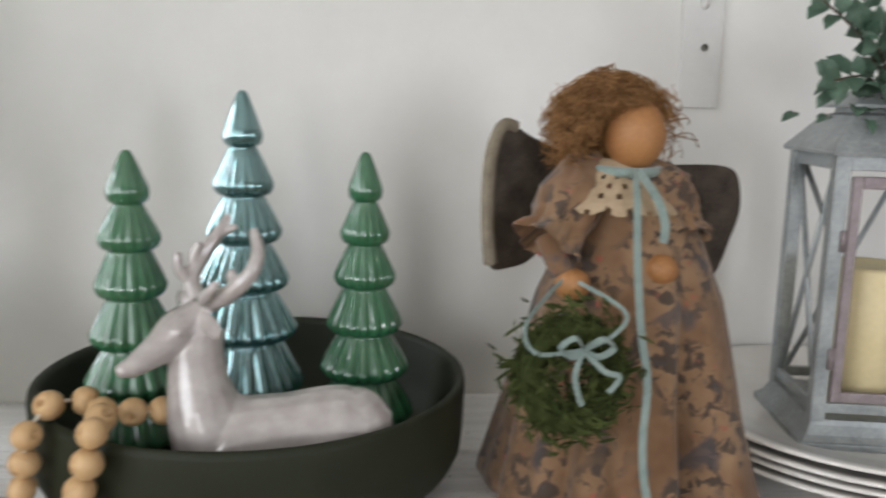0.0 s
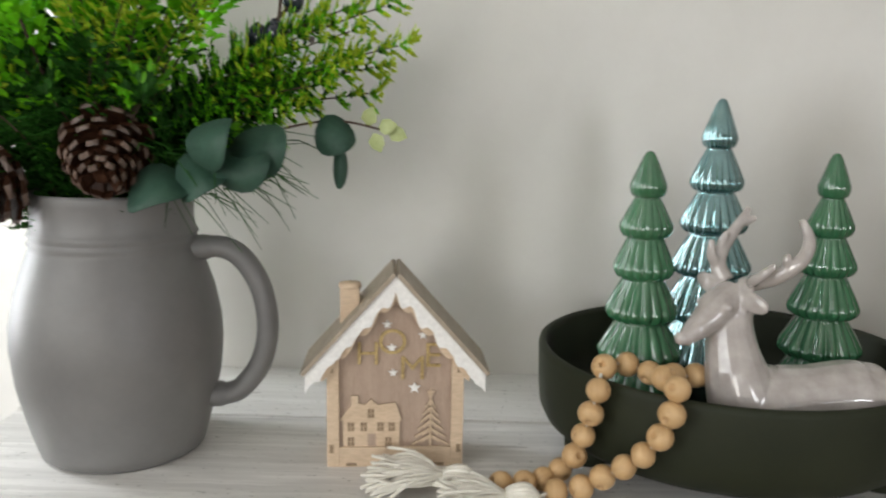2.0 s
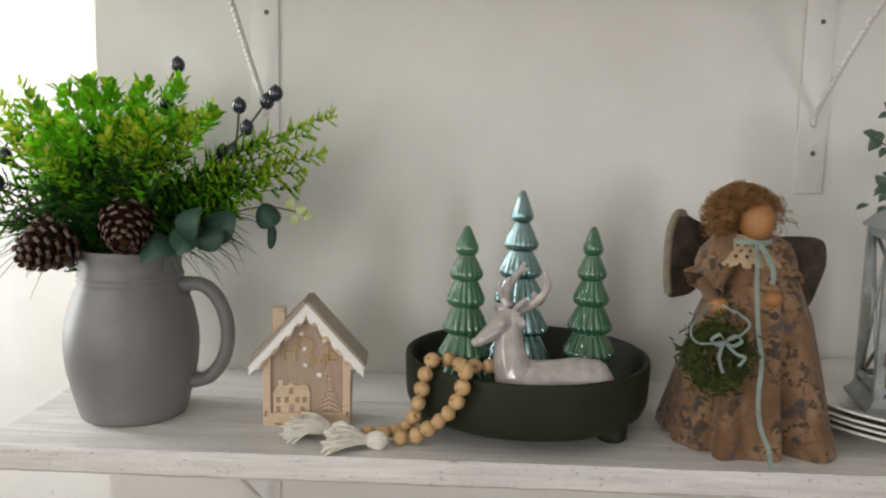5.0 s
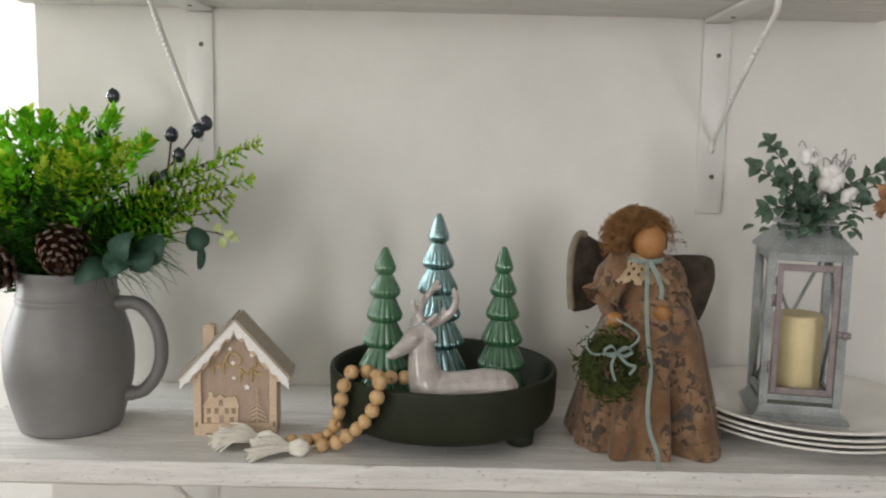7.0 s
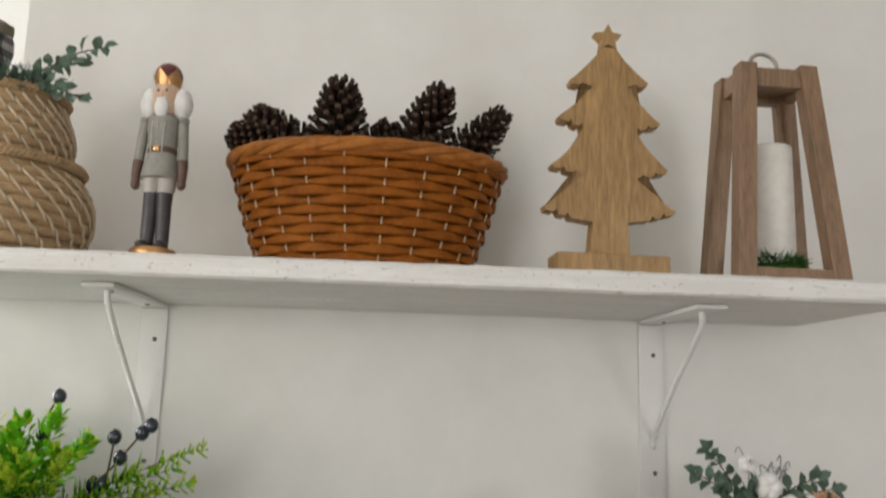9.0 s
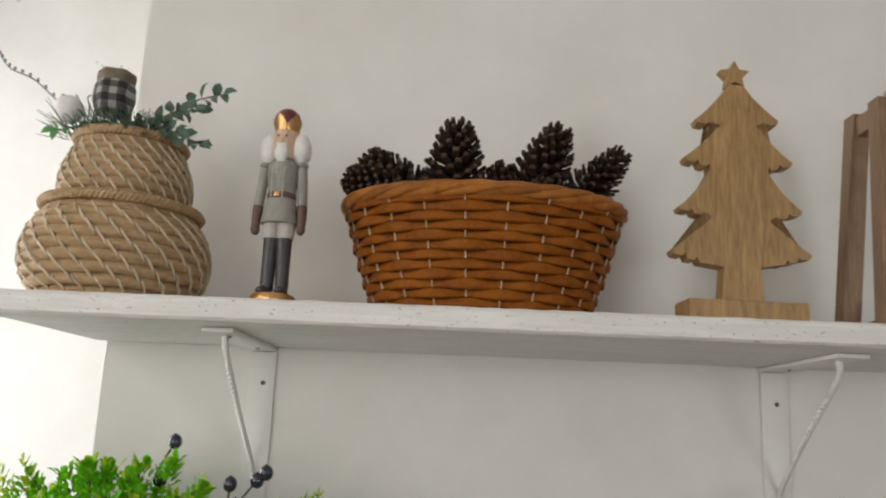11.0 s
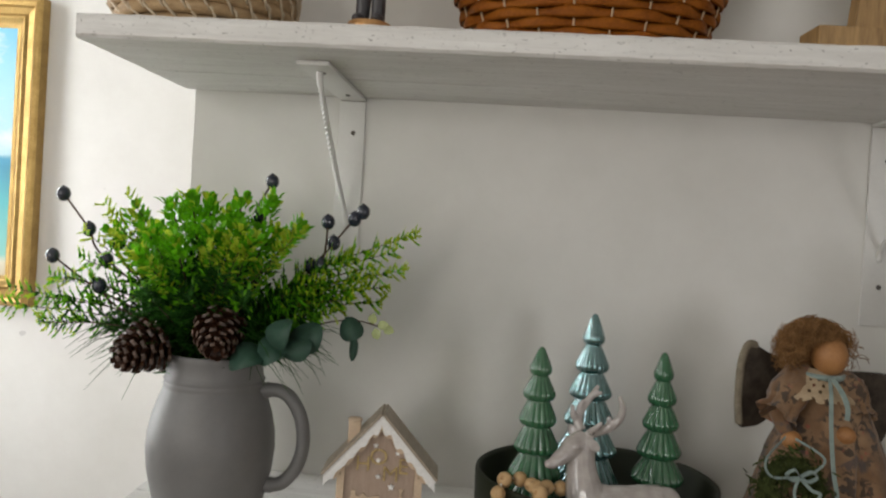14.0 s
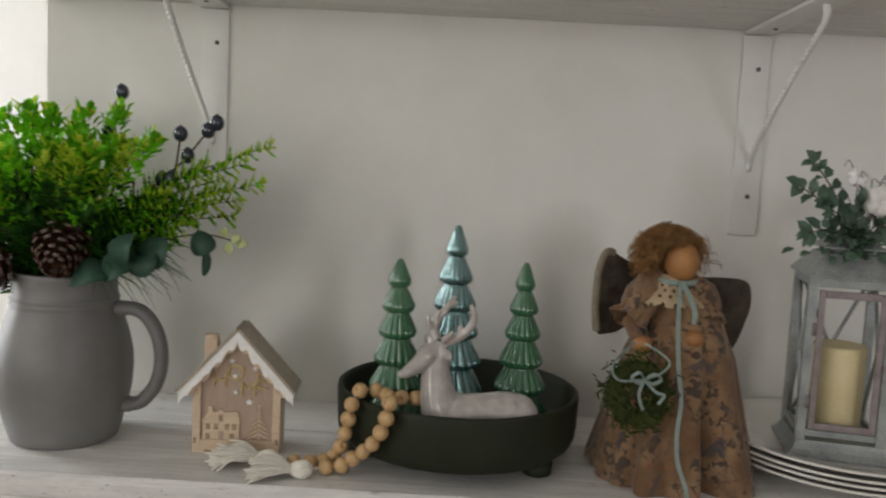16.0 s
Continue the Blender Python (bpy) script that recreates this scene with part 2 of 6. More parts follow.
def tube(mesh, pts, radius, seg=8, mat=0, closed=False, flat=1.0, up=Vector((0, 0, 1))):
    """A round bar along pts; radius may be a list, flat squeezes it along up."""
    pts = [Vector(p) for p in pts]
    n = len(pts)
    rs = radius if isinstance(radius, (list, tuple)) else [radius] * n
    vs, fs = [], []
    side = None
    for i, p in enumerate(pts):
        a, b = (pts[i - 1], pts[(i + 1) % n]) if closed else (pts[max(i - 1, 0)], pts[min(i + 1, n - 1)])
        d = (b - a).normalized()
        s = side - d * side.dot(d) if side else d.cross(up)
        if s.length < 1e-4:
            s = d.cross(Vector((1, 0.3, 0)))
        side = s.normalized()
        w = side.cross(d)
        for k in range(seg):
            t = TAU * k / seg
            vs.append(p + (side * math.cos(t) + w * math.sin(t) * flat) * rs[i])
    for i in range(n if closed else n - 1):
        j = (i + 1) % n
        for k in range(seg):
            fs.append((i * seg + k, i * seg + (k + 1) % seg, j * seg + (k + 1) % seg, j * seg + k))
    if not closed:
        fs += [tuple(range(seg - 1, -1, -1)), tuple((n - 1) * seg + k for k in range(seg))]
    mesh.add(vs, fs, mat)
    return mesh


def ball(mesh, c, r, seg=16, rings=10, mat=0, turn=None):
    rx, ry, rz = r if isinstance(r, (list, tuple)) else (r, r, r)
    vs, fs = [(0, 0, rz)], []
    for i in range(1, rings):
        p = math.pi * i / rings
        for k in range(seg):
            a = TAU * k / seg
            vs.append((rx * math.sin(p) * math.cos(a), ry * math.sin(p) * math.sin(a), rz * math.cos(p)))
    vs.append((0, 0, -rz))
    last = len(vs) - 1
    for k in range(seg):
        fs.append((0, 1 + k, 1 + (k + 1) % seg))
        fs.append((last, last - seg + (k + 1) % seg, last - seg + k))
    for i in range(rings - 2):
        for k in range(seg):
            a, b = 1 + i * seg + k, 1 + i * seg + (k + 1) % seg
            fs.append((a, a + seg, b + seg, b))
    m = Matrix.Translation(c) @ (turn or Matrix.Identity(4))
    mesh.add([m @ Vector(p) for p in vs], fs, mat)
    return mesh


def slab(mesh, outline, y0, y1, bevel=0.0, mat=0, edge=None, m=None):
    """A board cut to an outline in x and z, between y0 (front) and y1."""
    bm = bmesh.new()
    front = [bm.verts.new((x, y0, z)) for x, z in outline]
    back = [bm.verts.new((x, y1, z)) for x, z in outline]
    bm.faces.new(front)
    bm.faces.new(back[::-1])
    n = len(outline)
    rim = [bm.faces.new((front[i], back[i], back[(i + 1) % n], front[(i + 1) % n])) for i in range(n)]
    bmesh.ops.recalc_face_normals(bm, faces=bm.faces[:])
    if bevel:
        es = [e for f in bm.faces[:2] for e in f.edges]
        bmesh.ops.bevel(bm, geom=es, offset=bevel, segments=2, affect="EDGES", profile=0.5, clamp_overlap=True)
    rimset = set(f for f in rim if f.is_valid)
    bm.verts.index_update()
    vs = [m @ v.co if m else v.co.copy() for v in bm.verts]
    nv = len(mesh.v)
    for f in bm.faces:
        mesh.f.append(tuple(v.index + nv for v in f.verts))
        mesh.m.append(edge if edge is not None and f in rimset else mat)
    mesh.v += [tuple(p) for p in vs]
    bm.free()
    return mesh


def leaf(mesh, base, way, normal, length, width, mat=0, bend=0.15, fold=0.12):
    """One leaf with a midrib fold, eight triangles."""
    base, way = Vector(base), Vector(way).normalized()
    side = way.cross(Vector(normal))
    side = side.normalized() if side.length > 1e-4 else way.orthogonal().normalized()
    nor = side.cross(way)
    mid = [base, base + way * length * 0.35 + nor * length * bend * 0.6, base + way * length * 0.72 + nor * length * bend * 0.7, base + way * length]
    l1, r1 = mid[1] + side * width * 0.5 + nor * width * fold, mid[1] - side * width * 0.5 + nor * width * fold
    l2, r2 = mid[2] + side * width * 0.42 + nor * width * fold, mid[2] - side * width * 0.42 + nor * width * fold
    mesh.add(mid + [l1, r1, l2, r2], [(0, 4, 1), (0, 1, 5), (4, 6, 2, 1), (1, 2, 7, 5), (6, 3, 2), (2, 3, 7)], mat)


def rand_dir(rng, d, spread):
    v = Vector(d).normalized() + Vector((rng.gauss(0, spread), rng.gauss(0, spread), rng.gauss(0, spread)))
    return v.normalized()


# ---- the room ----
LOW, UP = 1.2, 1.81
wall_back = tagged(part("wall_back", boxm(-0.658, 2.4, 0.0, 0.52, 0, 3.0), PLASTER, smooth=False), "white uneven plaster wall carrying two shelves", "wall", kind="structure")
tagged(part("wall_far", boxm(-1.95, 2.4, 0.52, 0.67, 0, 3.0), PLASTER, smooth=False), "bright white plaster wall with a gilt-framed seascape", "wall", kind="structure")
tagged(part("wall_right", boxm(2.4, 2.55, -3.15, 0.67, 0, 3.0), GREIGE, smooth=False), "unseen plain greige wall", "wall", kind="structure")


def wall_with_openings(name, along, fixed0, fixed1, lo, hi, holes, axis, label):
    """A wall along x or y with rectangular openings (from, to, bottom, top)."""
    mesh = Mesh()
    cuts = sorted(holes)
    at = lo
    spans = []
    for a, b, z0, z1 in cuts:
        spans += [(at, a, 0, 3.0), (a, b, 0, z0), (a, b, z1, 3.0)]
        at = b
    spans.append((at, hi, 0, 3.0))
    for a, b, z0, z1 in spans:
        if axis == "x":
            box(mesh, a, b, fixed0, fixed1, z0, z1)
        else:
            box(mesh, fixed0, fixed1, a, b, z0, z1)
    return tagged(part(name, mesh, GREIGE, smooth=False), label, "wall", kind="structure")


wall_with_openings("wall_rear", 0, -3.15, -3.0, -1.95, 2.4, [(-1.34, -0.56, 1.14, 2.18), (1.11, 1.79, 1.14, 2.18)], "x", "unseen plain greige wall with two windows")
wall_with_openings("wall_left", 0, -1.95, -1.8, -3.0, 0.52, [(-2.55, -0.95, 1.15, 2.7), (-0.08, 0.36, 1.0, 2.55)], "y", "unseen plain greige wall with two windows")
tagged(part("ceiling", boxm(-1.95, 2.55, -3.15, 0.67, 3.0, 3.1), PLASTER, smooth=False), "plain white ceiling", "ceiling", kind="structure")
floor = tagged(part("floor", boxm(-1.95, 2.55, -3.15, 0.67, -0.1, -0.012), FLOORWOOD, smooth=False), "brown wooden floor", "floor", kind="structure")


def window_unit(name, m, w, h, cols, rows):
    """A painted window: frame and glazing bars, standing in the opening in front of the daylight."""
    top = thing(name, (0, 0, 0), "white painted window with glazing bars", "window", kind="structure")
    top.matrix_world = m
    fr = Mesh()
    for x0, x1, z0, z1 in ((0, 0.05, 0, h), (w - 0.05, w, 0, h), (0.05, w - 0.05, 0, 0.05), (0.05, w - 0.05, h - 0.05, h)):
        box(fr, x0, x1, -0.03, 0.03, z0, z1, 0.004)
    part("window_frame", fr, PAINT, top, smooth=False)
    bars = Mesh()
    for c in range(1, cols):
        box(bars, w * c / cols - 0.014, w * c / cols + 0.014, -0.02, 0.02, 0.05, h - 0.05, 0.003)
    for r in range(1, rows):
        box(bars, 0.05, w - 0.05, -0.018, 0.018, h * r / rows - 0.014, h * r / rows + 0.014, 0.003)
    part("glazing_bars", bars, PAINT, top, smooth=False)


# First unit is unseen, added round the rear fill lamp.
window_unit("window_1", pose(-1.34, -2.97, 1.14), 0.78, 1.04, 2, 3)
window_unit("window_2", pose(1.11, -2.97, 1.14), 0.68, 1.04, 2, 3)
window_unit("window_4", pose(-1.77, -2.55, 1.15, 0, 0, 90), 1.6, 1.55, 4, 3)
window_unit("window_3", pose(-1.77, -0.08, 1.0, 0, 0, 90), 0.44, 1.55, 1, 3)


# ---- shelves and brackets ----
def plank(x0, x1, back, front, z0, z1, material, top, label):
    """One board of a shelf with eased, slightly uneven edges."""
    rng = random.Random(int(z0 * 1000 + front * 100))
    n, c = 90, 0.0035
    prof = [(back, z0), (front + c, z0), (front, z0 + c), (front, z1 - c), (front + c, z1), (back - 0.0015, z1), (back, z1 - 0.0015)]
    vs, fs = [], []
    p = len(prof)
    for i in range(n + 1):
        x = x0 + (x1 - x0) * i / n
        for k, (y, z) in enumerate(prof):
            w = 0.0012 if 1 <= k <= 4 else 0.0
            vs.append((x, y + rng.uniform(-w, w), z + rng.uniform(-w, w) * 0.4))
    for i in range(n):
        for k in range(p):
            fs.append((i * p + k, i * p + (k + 1) % p, (i + 1) * p + (k + 1) % p, (i + 1) * p + k))
    fs += [tuple(range(p - 1, -1, -1)), tuple(n * p + k for k in range(p))]
    return part("plank", Mesh().add(vs, fs), material, top, label, angle=25)


def shelf(x0, x1, front, z0, z1, joint, outer, label):
    top = thing("wall_shelf", (0, 0, 0), label, "shelf")
    plank(x0, x1, -0.001, joint + 0.0008, z0, z1, SHELF, top, "whitewashed plank with worn grain along the wall")
    plank(x0 + 0.002, x1 - 0.003, joint - 0.0006, front, z0, z1, outer, top, "whitewashed plank with worn grain along the front")


# Lower joint lies on the jug's shadow edge; outer plank darkened for that shade.
shelf(-0.656, 0.72, -0.338, LOW - 0.03, LOW, -0.142, SHELF_SHADED, "whitewashed wooden wall shelf with worn grain, holding decorations")
shelf(-0.672, 0.617, -0.335, UP - 0.028, UP, -0.15, SHELF, "whitewashed wooden wall shelf on two white brackets")


def bracket(x, z, label):
    top = thing("shelf_bracket", (x, 0, z), label, "bracket", "shelf brackets")
    plate = boxm(-0.0205, 0.0205, -0.006, -0.0005, -0.295, -0.007, 0.0025)
    part("wall_plate", plate, PAINT, top, angle=30)
    part("arm", boxm(-0.0205, 0.0205, -0.265, -0.0005, -0.0065, -0.0005, 0.0025), PAINT, top, angle=30)
    line = spline([(0, -0.225, -0.008), (0.001, -0.215, -0.03), (-0.001, -0.11, -0.108), (0, -0.018, -0.178), (0, -0.008, -0.199)], 220)
    rod = Mesh()
    for ph in (0, math.pi):
        turn = [ph + TAU * i / 220 * 30 for i in range(220)]
        tube(rod, [p + (Vector((1, 0, 0)) * math.cos(w) + Vector((0, 0.66, -0.75)) * math.sin(w)) * 0.0019 for p, w in zip(line, turn)], 0.0027, 6)
    part("brace", rod, PAINT, top)
    for y, zz, front in ((-0.0063, -0.055, True), (-0.0063, -0.238, True), (-0.218, -0.0068, False), (-0.06, -0.0068, False)):
        s = lathe(Mesh(), [(0.0001, 0.0018), (0.0028, 0.0012), (0.0036, 0.0)], 12)
        s.moved(Matrix.Translation((0.003, y, zz)) @ (pose(0, 0, 0, 90) if front else pose(0, 0, 0, 180)))
        part("screw", s, SCREW, top)


for bx in (-0.409, 0.375):
    bracket(bx, UP - 0.028, "white-painted metal shelf bracket with a diagonal brace rod")
    bracket(bx, LOW - 0.03, "white-painted metal shelf bracket under the lower shelf")


# ---- lower shelf: jug ----
def grey_jug():
    top = thing("jug", (-0.5265, -0.209, LOW), "matte grey stoneware jug with a loop handle, filled with greenery", "jug", turn=4)
    outer = [(0.0, 0.0), (0.061, 0.0), (0.0655, 0.003), (0.0685, 0.012), (0.075, 0.035), (0.081, 0.062), (0.0835, 0.088), (0.0825, 0.108), (0.0775, 0.132),
             (0.0705, 0.152), (0.0655, 0.164), (0.0645, 0.167), (0.066, 0.1695), (0.0645, 0.172), (0.064, 0.1735), (0.0658, 0.176), (0.0642, 0.1785), (0.063, 0.181),
             (0.0622, 0.19), (0.0625, 0.201), (0.0635, 0.2055), (0.0625, 0.2085), (0.060, 0.2075), (0.0585, 0.2), (0.0585, 0.18), (0.066, 0.15), (0.079, 0.09), (0.060, 0.008), (0.0, 0.006)]
    outer = [(r * 0.972, z * 1.012) for r, z in outer]
    part("body", lathe(Mesh(), outer, 72), GREY, top)
    path = spline([(0.058, 0, 0.164), (0.082, 0, 0.1665), (0.100, 0, 0.157), (0.1145, 0, 0.132), (0.119, 0, 0.1), (0.113, 0, 0.071), (0.099, 0, 0.051), (0.088, 0, 0.0445), (0.072, 0, 0.043)], 44)
    rs = [0.0108 if 3 < i < 40 else 0.0125 for i in range(44)]
    part("handle", tube(Mesh(), path, rs, 16, flat=0.82), GREY, top)


grey_jug()


# ---- lower shelf: plywood house ----
def star_outline(r, inner=0.42, turn=0.0):
    return [((r if k % 2 == 0 else r * inner) * math.sin(TAU * k / 10 + turn), (r if k % 2 == 0 else r * inner) * math.cos(TAU * k / 10 + turn)) for k in range(10)]


def letter(ch, size, depth):
    """A letter of the built-in font as a thin solid, upright in x and z."""
    cu = bpy.data.curves.new("letter", "FONT")
    cu.body, cu.size, cu.extrude, cu.align_x, cu.align_y = ch, size, depth, "CENTER", "CENTER"
    cu.offset = -0.0002
    ob = new("letter_source", cu)
    me = bpy.data.meshes.new_from_object(ob.evaluated_get(bpy.context.evaluated_depsgraph_get()))
    out = Mesh()
    m = pose(0, 0, 0, 90)
    out.add([m @ v.co for v in me.vertices], [tuple(p.vertices) for p in me.polygons])
    bpy.data.objects.remove(ob)
    bpy.data.curves.remove(cu)
    bpy.data.meshes.remove(me)
    return out


def ply_house():
    top = thing("wooden_house", (-0.302, -0.216, LOW), "small laser-cut plywood house ornament with snowy roof and the word HOME", "ornament", turn=5)
    W, D, E, P = 0.053, 0.024, 0.097, 0.1575
    rise = (P - E) / W
    frame_out = [(-W, 0), (W, 0), (W, E), (0, P), (-W, E)]
    # front frame: uprights, foot board and gable slopes round the recessed picture
    k = 0.0095
    fr = Mesh()
    slab(fr, [(-W, 0), (-W + k, 0), (-W + k, E + 0.001), (-W, E)], -D, -D + 0.003, 0.0003, 0, 1)
    slab(fr, [(W - k, 0), (W, 0), (W, E), (W - k, E + 0.001)], -D, -D + 0.003, 0.0003, 0, 1)
    slab(fr, [(-W + k, 0), (W - k, 0), (W - k, 0.0165), (-W + k, 0.0165)], -D, -D + 0.003, 0.0003, 0, 1)
    for s in (-1, 1):
        pts = [(s * (W - k), E), (s * (W - k), E + k * rise), (0, P), (0, P - 0.016), (s * (W - k) * 0.45, P - 0.016 - 0.45 * (W - k) * rise)]
        slab(fr, pts if s > 0 else pts[::-1], -D, -D + 0.003, 0.0, 0, 1)
    part("front_frame", fr, [PLY, PLYEDGE], top, smooth=False)
    part("picture_board", slab(Mesh(), [(-W + 0.004, 0.004), (W - 0.004, 0.004), (W - 0.004, E), (0, P - 0.006), (-W + 0.004, E)], -D + 0.0042, -D + 0.0062), PLYDARK, top, "brown recessed board", smooth=False)
    part("back_board", slab(Mesh(), frame_out, D - 0.003, D), PLY, top, smooth=False)
    for s in (-1, 1):
        part("side_board", boxm(s * W - (0.003 if s > 0 else 0), s * W + (0 if s > 0 else 0.003), -D + 0.003, D - 0.003, 0, E - 0.002, 0.0003), PLY, top, smooth=False)
        for z in (0.012, E - 0.018):
            part("tenon", boxm(s * (W - 0.0035) - 0.0016, s * (W - 0.0035) + 0.0016, -D - 0.0004, -D + 0.001, z, z + 0.007), PLYEDGE, top, smooth=False)
    for x in (-0.034, 0.034):
        part("tenon", boxm(x - 0.004, x + 0.004, -D - 0.0004, -D + 0.001, 0.001, 0.0035), PLYEDGE, top, smooth=False)
    # roof boards
    ang = math.degrees(math.atan(rise))
    L = (W + 0.017) / math.cos(math.radians(ang))
    for s in (-1, 1):
        m = Matrix.Translation((0, 0, P + 0.001)) @ pose(0, 0, 0, 0, s * ang, 0)
        b = boxm(0 if s > 0 else -L, L if s > 0 else 0, -D - 0.0085, D + 0.007, 0.0, 0.0034, 0.0004)
        part("roof_board", b.moved(m), ROOFPLY, top, "grey-brown plywood roof board", smooth=False)
    # snow edging with drips
    for s in (-1, 1):
        pts = [(0, P + 0.0005), (s * (W + 0.016), P + 0.0005 - (W + 0.016) * rise)]
        low = []
        n = 44
        for i in range(n + 1):
            u = 1 - i / n
            x = u * (W + 0.016)
            drip = 0.0068 + 0.0042 * abs(math.sin(u * 14.2 + (0.4 if s > 0 else 0.0))) ** 0.8 + 0.0022 * math.sin(u * 31)
            low.append((s * x, P - x * rise - drip / math.cos(math.radians(ang))))
        out = pts + low
        part("snow_edge", slab(Mesh(), out, -D - 0.0065, -D - 0.0035), SNOW, top, "white snow edging with drips", smooth=False)
        drips = []
        inner = []
        for i in range(n + 1):
            u = 1 - i / n
            x = u * (W + 0.004)
            inner.append((s * x, P - x * rise - (0.0088 + 0.0052 * abs(math.sin(u * 11 + 0.8)) ** 0.7) / math.cos(math.radians(ang))))
        part("drip_edge", slab(Mesh(), [(0, P - 0.004), (s * (W + 0.004), P - 0.004 - (W + 0.004) * rise)] + inner, -D - 0.0034, -D - 0.0004), PLY, top, smooth=False)
    ch = boxm(-0.0435, -0.0285, -0.007, 0.007, P - 0.05, 0.1435, 0.0004)
    chim = part("chimney", ch, PLY, top, smooth=False)
    part("chimney_cap", lathe(Mesh(), [(0.0001, 0.1425), (0.0086, 0.1425), (0.009, 0.144), (0.0084, 0.1465), (0.0001, 0.1475)], 20, m=Matrix.Translation((-0.036, 0, 0))), PLY, top)
    # cottage relief
    F = -D + 0.0038
    cot = Mesh()
    slab(cot, [(-0.036, 0.0165), (-0.0005, 0.0165), (-0.0005, 0.034), (0.001, 0.034), (-0.003, 0.045), (-0.0145, 0.0435), (-0.0185, 0.047), (-0.0225, 0.0435), (-0.0265, 0.0445), (-0.0265, 0.049), (-0.031, 0.049), (-0.031, 0.0435), (-0.0385, 0.034), (-0.036, 0.034)], F - 0.0016, F, 0, 0, 1)
    cot.moved(pose(0.004, 0, -0.0095) @ Matrix.Diagonal((1.24, 1, 1.4, 1)))
    cottage = part("cottage_cutout", cot, [PLY, PLYEDGE], top, smooth=False)
    for x, z in ((-0.031, 0.0215), (-0.0075, 0.0215), (-0.031, 0.0305), (-0.023, 0.0305), (-0.0125, 0.0305), (-0.0055, 0.0305), (-0.0185, 0.0385)):
        win = Mesh()
        for i in (-1, 1):
            for j in (-1, 1):
                box(win, x + i * 0.0011 - 0.0009, x + i * 0.0011 + 0.0009, F - 0.00195, F - 0.0015, z + j * 0.0014 - 0.0012, z + j * 0.0014 + 0.0012)
        win.moved(pose(0.004, 0, -0.0095) @ Matrix.Diagonal((1.24, 1, 1.4, 1)))
        part("cut_window", win, PLYEDGE, cottage, smooth=False)
    part("cut_door", boxm(-0.0215, -0.0150, F - 0.00195, F - 0.0015, 0.0168, 0.0272), PLYDARK, cottage, smooth=False)
    # fir relief
    fir = Mesh()
    cx = 0.0275
    box(fir, cx - 0.0009, cx + 0.0009, F - 0.0016, F, 0.0165, 0.06)
    for i in range(6):
        z, w = 0.0215 + i * 0.0062, 0.0145 - i * 0.0021
        for s in (-1, 1):
            slab(fir, [(cx, z + 0.0052), (cx + s * w, z - 0.003), (cx + s * (w - 0.001), z - 0.0045), (cx + s * w * 0.55, z - 0.0008), (cx + s * w * 0.5, z - 0.0025), (cx, z + 0.0025)], F - 0.0016, F, 0, 0, 1)
    part("fir_cutout", fir, [PLY, PLYEDGE], top, smooth=False)
    slab_star = lambda x, z, r: slab(Mesh(), [(x + a, z + b) for a, b in star_outline(r)], F - 0.0016, F)
    part("fir_star", slab_star(cx, 0.0615, 0.0035), PLY, top, smooth=False)
    for x, z, r in ((-0.0067, 0.1176, 0.0038), (-0.003, 0.0985, 0.0042), (0.021, 0.109, 0.0038), (-0.002, 0.078, 0.0038), (0.0148, 0.0655, 0.005)):
        part("star", slab_star(x, z, r), SNOW, top, "small pale star", smooth=False)
    for chx, x, z, size in (("H", -0.0215, 0.093, 0.027), ("O", -0.0025, 0.1025, 0.029), ("M", 0.013, 0.081, 0.028), ("E", 0.0285, 0.0915, 0.029)):
        part("letter", letter(chx, size, 0.0008).moved(Matrix.Translation((x, F - 0.0009, z))), GLITTER, top, "gold glitter letter", smooth=False)
    return top


ply_house().scale = (1, 1, 0.975)


# ---- lower shelf: tray with trees, deer and beads ----
TX, TY, TR = -0.03, -0.178, 0.157


def footed_tray():
    top = thing("footed_tray", (TX, TY, LOW), "dark olive green round ceramic tray on short feet", "tray")
    prof = [(0.0, 0.016), (0.128, 0.016), (0.141, 0.0185), (0.15, 0.0255), (0.1545, 0.035), (0.156, 0.05), (0.157, 0.082), (0.1562, 0.0862), (0.1535, 0.0878), (0.1505, 0.0862),
            (0.1492, 0.082), (0.1475, 0.05), (0.142, 0.034), (0.132, 0.0265), (0.12, 0.025), (0.0, 0.0245)]
    prof = [(r * 0.982, z) for r, z in prof]
    part("dish", lathe(Mesh(), prof, 96), OLIVE, top)
    for a in (-35, 198, 82):
        x, y = 0.122 * math.cos(math.radians(a)), 0.122 * math.sin(math.radians(a))
        f = lathe(Mesh(), [(0.0, 0.0), (0.0155, 0.0), (0.0175, 0.002), (0.019, 0.018), (0.0, 0.018)], 24, m=Matrix.Translation((x, y, 0)))
        part("foot", f, OLIVE, top)


footed_tray()


